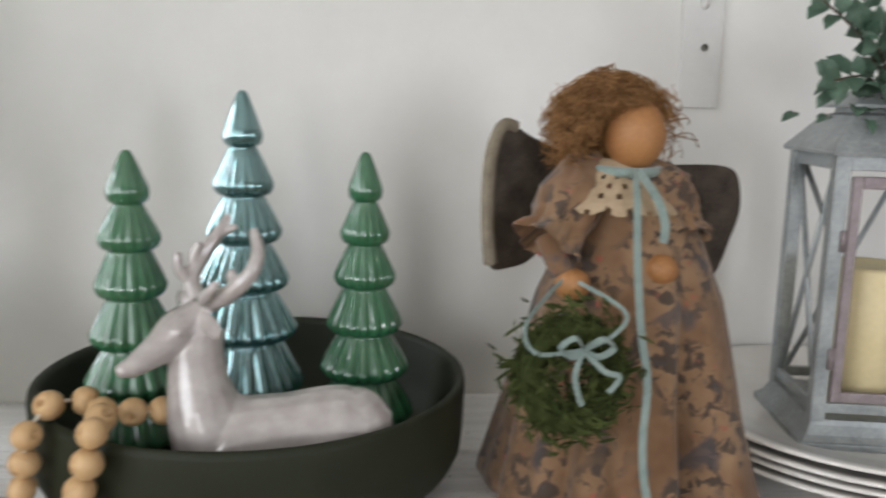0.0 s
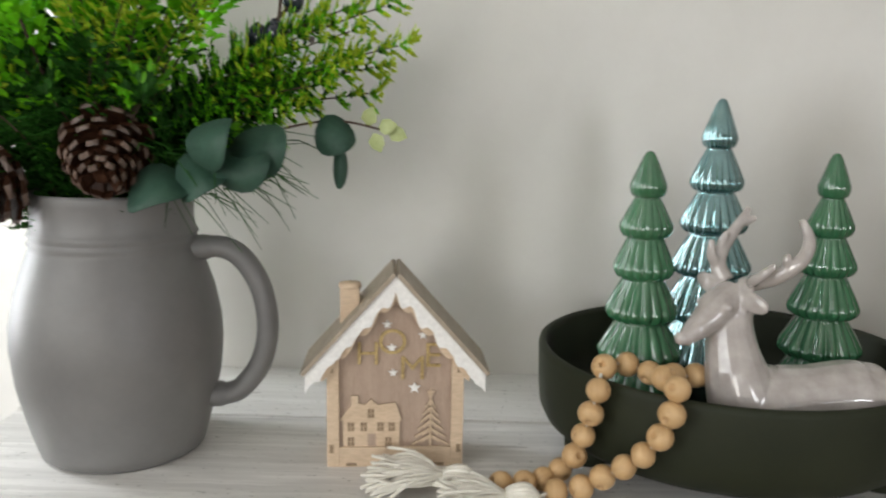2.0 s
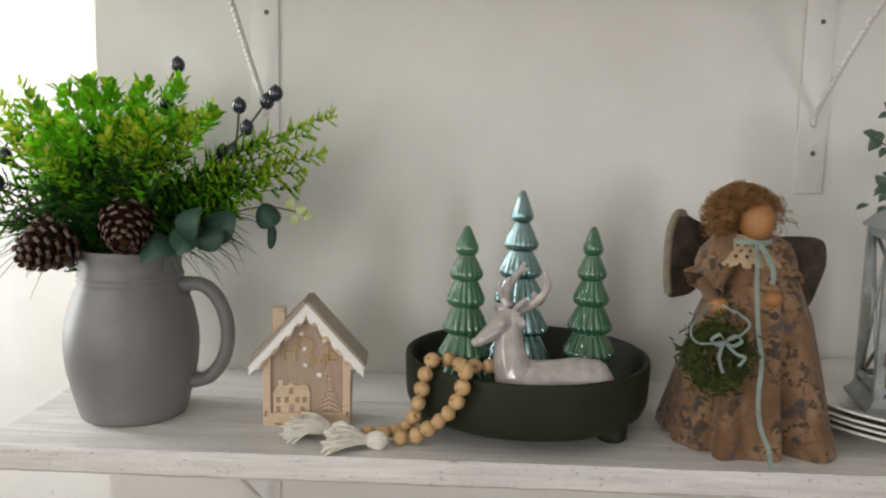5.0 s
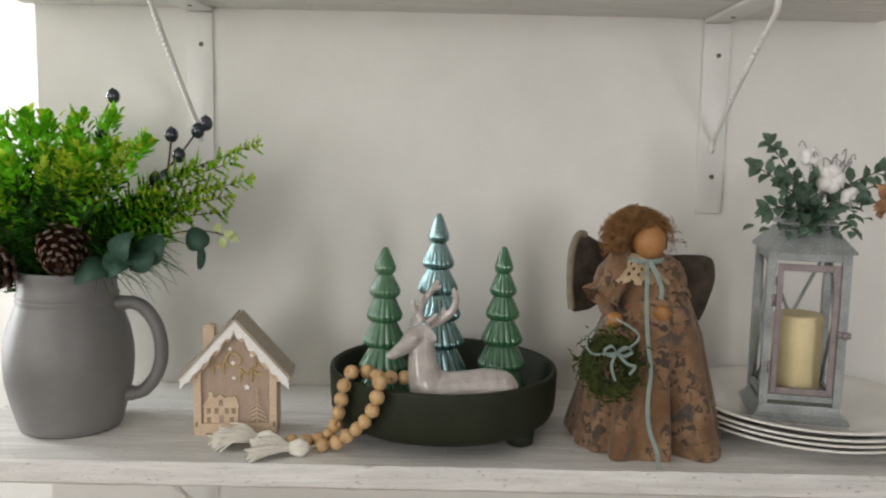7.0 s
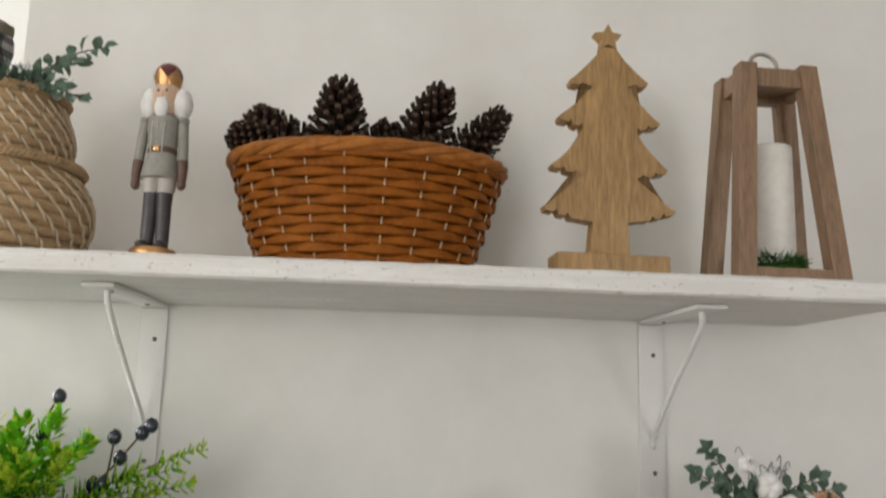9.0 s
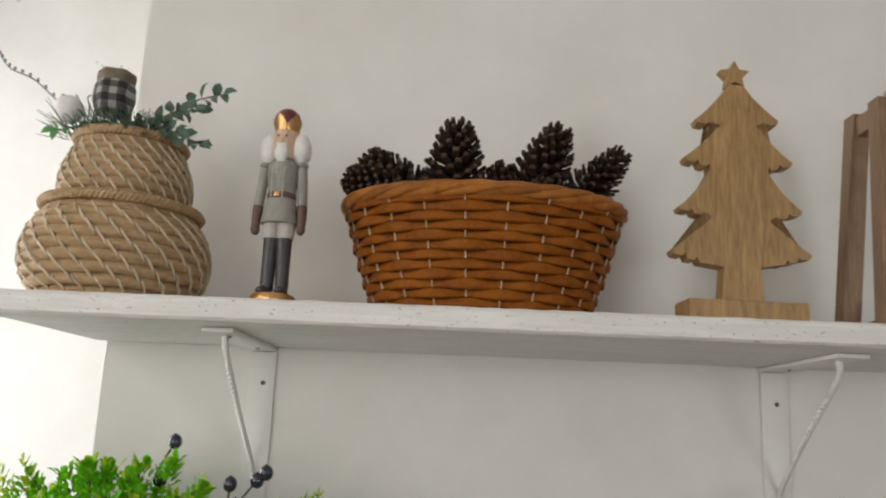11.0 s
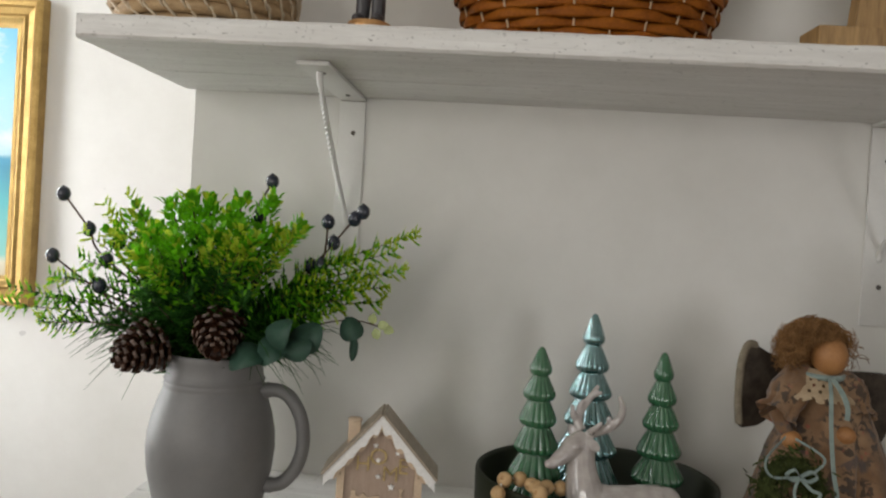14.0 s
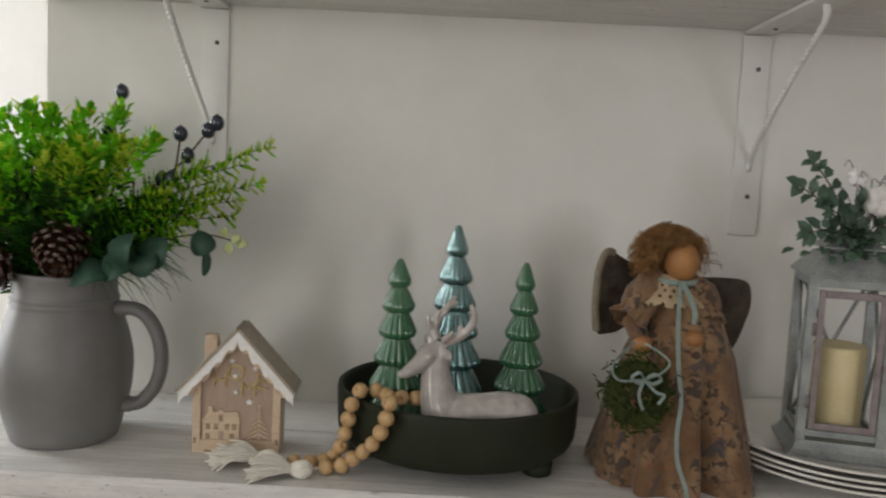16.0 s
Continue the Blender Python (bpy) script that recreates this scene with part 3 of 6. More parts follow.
def ceramic_tree(x, y, tiers, tip, mat, label, flutes):
    """Stacked fluted skirts; tiers are (height of the hem, radius of the hem) from the top down."""
    floor_z = LOW + 0.0245
    prof, amp = [(0.0, 0.0), (tiers[-1][1] * 0.8, 0.0)], [0, 0]
    up = tiers[::-1]
    for i, (z, r) in enumerate(up):
        neck_z = up[i + 1][0] if i + 1 < len(up) else tip
        neck_r = up[i + 1][1] * 0.66 if i + 1 < len(up) else 0.0042
        h = neck_z - z
        z0 = z - floor_z
        k = (i + 0.0) / (len(up) - 1)
        full = max(0.3, (1 - k) ** 0.4)
        prof += [(r * 0.74, z0 - 0.0068), (r * 0.86, z0 - 0.0058), (r * 0.95, z0 - 0.0032), (r * 1.0, z0 + 0.0002), (r * 0.985, z0 + 0.003)]
        amp += [0.2 * full, 0.6 * full, full, full, full]
        for u in (0.12, 0.28, 0.45, 0.62, 0.78, 0.9):
            prof.append((neck_r + (r * 0.98 - neck_r) * (1 - u ** 1.06), z0 + 0.003 + (h - (0.0095 if i + 1 < len(up) else 0.0055)) * u))
            amp.append(full * (1 - u) ** 0.35)
        if i + 1 < len(up):
            prof.append((neck_r * 0.99, z0 + h - 0.0066))
            amp.append(0.05)
    prof += [(0.0040, tip - floor_z - 0.0028), (0.0028, tip - floor_z - 0.0009), (0.0, tip - floor_z)]
    amp += [0, 0, 0]

    def shape(i, a, r, z):
        w = amp[min(i, len(amp) - 1)]
        return r * (1 - 0.135 * w * (1 - abs(math.cos(flutes * a / 2)) ** 0.75))

    prof = [(r, max(z, 0.0)) for r, z in prof]
    ob = part("ceramic_tree", lathe(Mesh(), prof, flutes * 8, shape), mat)
    ob.matrix_world = pose(x, y, floor_z, 0, 0, 7)
    return tagged(ob, label, "ornament", "ceramic trees in the tray")


ceramic_tree(-0.109, -0.214, [(1.421, 0.0142), (1.390, 0.0205), (1.358, 0.0238), (1.324, 0.0282), (1.291, 0.0332), (1.256, 0.0375)], 1.4495, GLAZE, "glossy green ceramic fir tree with fluted tiers", 18)
ceramic_tree(-0.040, -0.157, [(1.457, 0.0147), (1.421, 0.0222), (1.386, 0.0280), (1.350, 0.0330), (1.312, 0.0385), (1.270, 0.0435)], 1.4905, TEAL, "tall lustrous blue-green ceramic fir tree with fluted tiers", 20)
ceramic_tree(0.049, -0.175, [(1.4195, 0.0128), (1.388, 0.0185), (1.356, 0.0232), (1.321, 0.0285), (1.287, 0.0335), (1.252, 0.038)], 1.4485, GLAZE, "glossy green ceramic fir tree with fluted tiers", 18)


def deer():
    """A lying stag, fused from rounded volumes into one surface."""
    z0 = LOW + 0.0245
    m = Mesh()
    Y = -0.287
    limb = lambda pts, rs, n=18, seg=12: tube(m, spline(pts, n), [rs[min(int(i / (n - 1) * (len(rs) - 1)), len(rs) - 2)] * (1 - (i / (n - 1) * (len(rs) - 1)) % 1) + rs[min(int(i / (n - 1) * (len(rs) - 1)) + 1, len(rs) - 1)] * ((i / (n - 1) * (len(rs) - 1)) % 1) if i < n - 1 else rs[-1] for i in range(n)], seg)
    # body, haunch, chest
    limb([(-0.046, Y + 0.006, 1.262), (-0.03, Y + 0.007, 1.272), (0.0, Y + 0.01, 1.275), (0.032, Y + 0.012, 1.277), (0.054, Y + 0.014, 1.268)], [0.027, 0.029, 0.0275, 0.029, 0.022], 24, 18)
    ball(m, (0.040, Y + 0.012, 1.268), (0.027, 0.029, 0.037))
    ball(m, (0.035, Y + 0.002, 1.246), (0.032, 0.02, 0.022))
    ball(m, (-0.045, Y + 0.006, 1.262), (0.026, 0.026, 0.036))
    ball(m, (-0.030, Y + 0.008, 1.280), (0.026, 0.021, 0.022), 16, 12, 0, pose(0, 0, 0, 0, 30, 0))
    # neck
    limb([(-0.040, Y + 0.008, 1.262), (-0.051, Y + 0.008, 1.288), (-0.0565, Y + 0.012, 1.310), (-0.0575, Y + 0.018, 1.330), (-0.055, Y + 0.022, 1.345)], [0.031, 0.0245, 0.0192, 0.0160, 0.0145], 22, 16)
    # head: turned towards the room, tapering to the muzzle
    base, nose = Vector((-0.0575, Y + 0.021, 1.348)), Vector((-0.0955, Y - 0.002, 1.3225))
    ahead = (nose - base).normalized()
    aside = Vector((-ahead.y, ahead.x, 0)).normalized()
    crown = aside.cross(ahead) if aside.cross(ahead).z > 0 else ahead.cross(aside)
    limb([base - ahead * 0.004, base.lerp(nose, 0.25) + crown * 0.001, base.lerp(nose, 0.55) - crown * 0.0005, base.lerp(nose, 0.85), nose], [0.0122, 0.0142, 0.0108, 0.0072, 0.0056], 22, 16)
    ball(m, base.lerp(nose, 0.35) - crown * 0.006, (0.0115, 0.0095, 0.0085))
    ball(m, nose + crown * 0.0015, (0.0058, 0.0056, 0.0052))
    for q in (-1, 1):
        ball(m, base.lerp(nose, 0.3) + aside * q * 0.0108 + crown * 0.0052, (0.0048, 0.0042, 0.0036))
        ball(m, base.lerp(nose, 0.93) + aside * q * 0.0038 + crown * 0.0028, (0.0024, 0.0024, 0.002))
    # ears: cupped leaves held out to the sides
    for q in (-1, 1):
        out = (aside * q - ahead * 0.12 + Vector((0, 0, -0.28 if q > 0 else 0.22))).normalized()
        thin = (ahead * 0.8 + crown * 0.5 - out * (ahead * 0.8 + crown * 0.5).dot(out)).normalized()
        high = out.cross(thin)
        turn = Matrix((out, thin, high)).transposed().to_4x4()
        ball(m, base + aside * q * 0.008 + crown * 0.004 + out * 0.0125, (0.0135, 0.0030, 0.0072), 16, 12, 0, turn)
    # antlers: two beams with tines
    A = lambda *pts: [(x, y, z) for x, y, z in pts]
    limb(A((-0.058, -0.256, 1.358), (-0.063, -0.250, 1.369), (-0.059, -0.246, 1.382), (-0.049, -0.242, 1.396), (-0.040, -0.240, 1.4105)), [0.0063, 0.0061, 0.0054, 0.0044, 0.0024], 26, 10)
    limb(A((-0.063, -0.250, 1.368), (-0.0695, -0.254, 1.377), (-0.0705, -0.255, 1.3885)), [0.0049, 0.0040, 0.0022], 10, 8)
    limb(A((-0.061, -0.248, 1.375), (-0.0615, -0.249, 1.385), (-0.0575, -0.250, 1.394)), [0.0046, 0.0038, 0.0021], 10, 8)
    limb(A((-0.047, -0.241, 1.398), (-0.040, -0.242, 1.401), (-0.0355, -0.243, 1.4035)), [0.0037, 0.0029, 0.0018], 8, 8)
    limb(A((-0.049, -0.268, 1.358), (-0.044, -0.282, 1.364), (-0.034, -0.294, 1.371), (-0.0225, -0.298, 1.382), (-0.0175, -0.295, 1.395), (-0.021, -0.288, 1.4085)), [0.0066, 0.0063, 0.0057, 0.0051, 0.0044, 0.0024], 30, 10)
    limb(A((-0.047, -0.278, 1.362), (-0.0505, -0.290, 1.366), (-0.046, -0.297, 1.372), (-0.040, -0.299, 1.379)), [0.0046, 0.0041, 0.0035, 0.0020], 12, 8)
    limb(A((-0.030, -0.296, 1.375), (-0.0325, -0.298, 1.382), (-0.0315, -0.298, 1.3865)), [0.0043, 0.0035, 0.0020], 8, 8)
    # folded legs and tail
    limb([(-0.05, Y - 0.004, 1.245), (-0.072, Y, 1.238), (-0.06, Y - 0.004, 1.2325), (-0.04, Y - 0.006, 1.2325)], [0.013, 0.009, 0.007, 0.006], 16, 10)
    limb([(0.05, Y - 0.004, 1.245), (0.025, Y - 0.008, 1.236), (0.04, Y - 0.006, 1.2325), (0.055, Y + 0.002, 1.2325)], [0.016, 0.01, 0.007, 0.006], 16, 10)
    ball(m, (0.066, Y + 0.016, 1.268), (0.008, 0.005, 0.009))
    m.v = [(x, y, max(z, z0 + 0.0002)) for x, y, z in m.v]
    ob = tagged(part("deer_figurine", m, PEARL), "pearly white glazed reclining deer figurine with antlers", "figurine")
    r = ob.modifiers.new("fuse", "REMESH")
    r.mode, r.voxel_size, r.use_smooth_shade = "VOXEL", 0.0011, True
    s = ob.modifiers.new("soften", "SMOOTH")
    s.factor, s.iterations = 0.5, 4


deer()


def bead_garland():
    top = thing("bead_garland", (0, 0, 0), "pale wooden bead string with cream tassels draped over the tray", "garland")
    r = 0.0092
    rim = LOW + 0.0878
    floor_z = LOW + r
    strand_a = [(-0.1528, -0.2915, 1.2851), (-0.1566, -0.2873, 1.2663), (-0.1605, -0.2826, 1.2478), (-0.1652, -0.2764, 1.2295)]
    down_a = [(-0.174, -0.268, 1.2145), (-0.187, -0.2735, floor_z), (-0.2015, -0.281, floor_z), (-0.219, -0.284, floor_z)]
    strand_b = [(-0.1065, -0.3235, 1.2985), (-0.1095, -0.3255, 1.2815), (-0.1153, -0.3218, 1.2640), (-0.1245, -0.3159, 1.2485), (-0.1354, -0.3078, 1.2357)]
    down_b = [(-0.148, -0.2985, 1.2235), (-0.1615, -0.2925, 1.2125), (-0.1795, -0.2925, floor_z)]
    over = [(-0.146, -0.272, rim + 0.0085), (-0.1275, -0.262, rim + 0.0075), (-0.114, -0.276, rim + 0.006), (-0.109, -0.298, rim + 0.0095)]
    inner = [(-0.0965, -0.274, rim + 0.004), (-0.0795, -0.270, rim + 0.003), (-0.064, -0.262, rim - 0.002)]
    proto = Mesh()
    n = 14
    prof = [(0.0022, -r * 0.5), (0.0024, -r * 0.86)] + [(r * math.sin(math.pi * i / n), -r * 0.95 * math.cos(math.pi * i / n)) for i in range(2, n - 1)] + [(0.0024, r * 0.86), (0.0022, r * 0.5)]
    lathe(proto, prof, 18)
    rng = random.Random(4)
    first = None
    for p in strand_a + strand_b + over + inner + down_a + down_b:
        if first is None:
            first = part("bead", proto, BEAD, top)
            ob = first
        else:
            ob = new("bead", first.data)
            ob.parent = top
        ob.matrix_local = Matrix.Translation(p) @ pose(0, 0, 0, rng.uniform(50, 130), rng.uniform(-40, 40), rng.uniform(0, 180)) @ Matrix.Scale(rng.uniform(0.97, 1.04), 4)
    # cord
    part("cord", tube(Mesh(), spline(inner[::-1] + over[:2][::-1] + strand_a + down_a + [(-0.237, -0.284, floor_z)], 60), 0.0011, 6), COTTON, top, "cream cord")
    part("cord", tube(Mesh(), spline(over[1:] + strand_b + down_b + [(-0.196, -0.305, floor_z + 0.001)], 50), 0.0011, 6), COTTON, top, "cream cord")

    def tassel(knot, way, length, spread, seed):
        rg = random.Random(seed)
        way = Vector(way).normalized()
        side = way.cross(Vector((0, 0, 1))).normalized()
        k = Mesh()
        knot = Vector(knot)
        for j in range(16):
            a = TAU * j / 16
            pts = [knot - way * 0.004 + (side * math.cos(a) + Vector((0, 0, 1)) * math.sin(a)) * 0.002]
            pts += [knot + way * 0.006 * i + (side * math.cos(a) + Vector((0, 0, 1)) * math.sin(a)) * q for i, q in ((0.2, 0.0075), (1, 0.009), (2, 0.0078), (3, 0.005))]
            tube(k, spline(pts, 9), 0.0021, 6)
        part("tassel_knot", k, COTTON, top, "cream yarn knot")
        t = Mesh()
        start = knot + way * 0.017
        for j in range(130):
            u, w = rg.gauss(0, 1), rg.random()
            off = side * max(-1.7, min(1.7, u)) * spread
            lift = Vector((0, 0, rg.uniform(-0.006, 0.006)))
            l = length * rg.uniform(0.78, 1.05)
            end = start + way * l + off
            end.z = LOW + 0.0012 + w * 0.019
            mid = start + way * l * 0.5 + off * 0.75 + Vector((0, 0, rg.uniform(-0.001, 0.008)))
            mid.z = max(mid.z, LOW + 0.0015)
            pts = spline([start + lift * 0.5 + side * rg.uniform(-0.004, 0.004), mid, end + Vector((rg.gauss(0, 0.0025), rg.gauss(0, 0.0025), 0))], 8)
            tube(t, pts, 0.0013, 5)
        tagged(part("tassel_threads", t, COTTON, top, "cream yarn threads"), kind="stuff")

    tassel((-0.198, -0.307, LOW + 0.0105), (-1, -0.05, 0.0), 0.046, 0.0155, 3)
    tassel((-0.242, -0.2835, LOW + 0.0115), (-1, 0.06, 0.04), 0.056, 0.0165, 8)


bead_garland()


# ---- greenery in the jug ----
# Dark-to-yellow is leaf colour; the dark also stands in for shade inside the bouquet.
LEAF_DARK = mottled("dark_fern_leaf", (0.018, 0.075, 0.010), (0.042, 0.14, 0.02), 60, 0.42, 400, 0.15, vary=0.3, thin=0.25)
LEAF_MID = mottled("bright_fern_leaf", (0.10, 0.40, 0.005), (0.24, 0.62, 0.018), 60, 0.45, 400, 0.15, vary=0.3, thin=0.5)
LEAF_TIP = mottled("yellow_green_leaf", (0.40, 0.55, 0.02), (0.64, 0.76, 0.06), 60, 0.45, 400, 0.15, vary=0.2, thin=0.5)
EUCA = mottled("blue_green_eucalyptus", (0.018, 0.055, 0.036), (0.036, 0.09, 0.06), 35, 0.62, 300, 0.12, vary=0.15)
PALE = mottled("pale_young_leaf", (0.30, 0.36, 0.13), (0.42, 0.47, 0.22), 60, 0.5, 300, 0.12)
STEM = mottled("brown_twig", (0.06, 0.04, 0.03), (0.13, 0.09, 0.065), 90, 0.7, 600, 0.4)
BERRY = mottled("dark_blue_berry", (0.012, 0.015, 0.026), (0.035, 0.042, 0.062), 90, 0.2, 400, 0.1, coat=0.5)
CONE = mottled("brown_cone_scale", (0.020, 0.008, 0.005), (0.055, 0.024, 0.013), 90, 0.36, 500, 0.3, vary=0.3)
FROST = mottled("frosted_cone_tip", (0.05, 0.031, 0.023), (0.17, 0.115, 0.09), 90, 0.45, 500, 0.3, vary=0.3)

matte(LEAF_DARK, STEM, CONE)


def fern(mesh, pts, reach, size, rng, tips=0.7, dense=1.0, mats=(0, 1, 2), droop=0.0, keep=None):
    """A feathery spray: a stem with side shoots, each shoot set with small leaves; the tips are lighter."""
    pts = spline(pts, 26)
    n = len(pts)
    tube(mesh, pts[::3], [0.0011 * (1 - 0.6 * i / 9) for i in range(len(pts[::3]))], 5, 3)
    for i in range(4, n):
        u = i / (n - 1)
        d = (pts[i] - pts[i - 1]).normalized()
        for s in range(3 if rng.random() < dense else 1):
            away = d.cross(rand_dir(rng, (0, 0, 0.01), 1)).normalized()
            way = (d * 0.75 + away).normalized()
            l = reach * (1.0 - 0.62 * u) * rng.uniform(0.65, 1.1) * (0.5 + min(1.0, u * 2.2) * 0.5)
            k = max(3, int(l / (size * 0.42)))
            base = pts[i]
            for j in range(k):
                t = (j + 0.6) / k
                p = base + way * l * t + Vector((0, 0, -droop * t * l))
                if keep and not keep(p):
                    continue
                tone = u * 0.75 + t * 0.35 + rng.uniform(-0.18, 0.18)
                # inner leaves darker: part leaf tone, part shade put into the colour
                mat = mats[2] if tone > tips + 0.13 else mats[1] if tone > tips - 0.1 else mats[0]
                for q in (-1, 1):
                    leaf(mesh, p, way * 0.8 + away.cross(way) * q * 0.8 + rand_dir(rng, (0, 0, 0.01), 1) * 0.3, d, size * rng.uniform(0.8, 1.3), size * 0.52, mat)
            leaf(mesh, base + way * l, way, d, size * 1.3, size * 0.45, mats[2] if u > tips else mats[1] if u > tips - 0.25 else mats[0])


def boxwood(mesh, pts, size, rng, mats=(1, 0, 2), keep=None):
    """An upright shoot set all round with small rounded leaves, paler towards its tip."""
    pts = spline(pts, 34)
    tube(mesh, pts[::3], 0.0011, 5, 3)
    for i in range(5, 34):
        u = i / 33
        d = (pts[i] - pts[i - 1]).normalized()
        a0 = d.orthogonal().normalized()
        b0 = d.cross(a0)
        for s in range(7):
            a = TAU * (s / 7 + i * 0.19) + rng.uniform(-0.3, 0.3)
            out = a0 * math.cos(a) + b0 * math.sin(a)
            open_ = 1.0 - 0.5 * u ** 3
            way = (out * open_ + d * 0.75 + rand_dir(rng, (0, 0, 0.01), 1) * 0.2).normalized()
            p = pts[i] + out * 0.007 * open_ + way * rng.uniform(0, 0.02) * open_ + rand_dir(rng, (0, 0, 0.01), 1) * 0.004
            if keep and not keep(p):
                continue
            # lower leaves go dark for the shaded interior, painted by material
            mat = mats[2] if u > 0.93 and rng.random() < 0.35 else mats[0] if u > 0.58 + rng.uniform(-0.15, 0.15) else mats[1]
            leaf(mesh, p, way, d, size * rng.uniform(0.8, 1.25), size * rng.uniform(0.55, 0.72), mat, 0.1, 0.18)
    for s in range(5):
        leaf(mesh, pts[-1], rand_dir(rng, pts[-1] - pts[-3], 0.35), rand_dir(rng, (0, -1, 0), 0.5), size, size * 0.55, mats[0])


def pinecone(mesh, c, axis, length, radius, count, rng, frost=0.3, open_=0.6, slim=1.0):
    """Woody scales in a spiral round a thin core, widest near the base and closing towards the tip."""
    m = Matrix.Translation(c) @ Vector(axis).normalized().to_track_quat("Z", "Y").to_matrix().to_4x4()
    tube(mesh, [m @ Vector((0, 0, z * length)) for z in (-0.47, -0.3, 0.1, 0.42)], [radius * k * slim ** 0.5 for k in (0.3, 0.5, 0.42, 0.12)], 10, 0)
    for i in range(count):
        u = (i + 0.5) / count
        a = i * 2.39996 + rng.uniform(-0.08, 0.08)
        r = radius * (1 - u * 0.93) ** 0.5 * min(1.0, 0.55 + u * 4) * rng.uniform(0.92, 1.06)
        z = -length * 0.45 + length * 0.86 * u ** 0.95
        out, side = Vector((math.cos(a), math.sin(a), 0)), Vector((-math.sin(a), math.cos(a), 0))
        rise = (0.15 + 0.9 * u) * (1.15 - open_ * 0.5)
        d = (out + Vector((0, 0, rise))).normalized()
        nor = d.cross(side).normalized()
        if nor.z < 0:
            nor = -nor
        w = radius * 0.26 * slim * (1.08 - 0.55 * u)
        th = radius * 0.06
        p0 = out * radius * 0.12 + Vector((0, 0, z - r * rise * 0.55))
        l = r / max(0.3, d.dot(out))
        mid, tip = p0 + d * l * 0.7, p0 + d * l + nor * th * 1.2
        vs = [p0 + side * w * 0.35, p0 - side * w * 0.35, mid + side * w, mid - side * w, tip + side * w * 0.62, tip - side * w * 0.62]
        top = [v + nor * th * k for v, k in zip(vs, (1, 1, 1.4, 1.4, 2.2, 2.2))]
        mesh.add([m @ v for v in vs + top], [(0, 1, 3, 2), (2, 3, 5, 4), (6, 8, 9, 7), (8, 10, 11, 9), (0, 2, 8, 6), (2, 4, 10, 8), (1, 7, 9, 3), (3, 9, 11, 5)], 0)
        knob = tip + d * th * 0.9 + nor * th * 0.9
        mesh.add([m @ v for v in (vs[4], vs[5], top[5], top[4], knob)], [(0, 1, 4), (1, 2, 4), (2, 3, 4), (3, 0, 4)], 1)
        if rng.random() < frost:
            mesh.add([m @ (v + nor * th * 0.25) for v in (top[2].lerp(top[3], 0.15), top[3].lerp(top[2], 0.15), top[5], top[4])], [(0, 1, 2, 3)], 1)


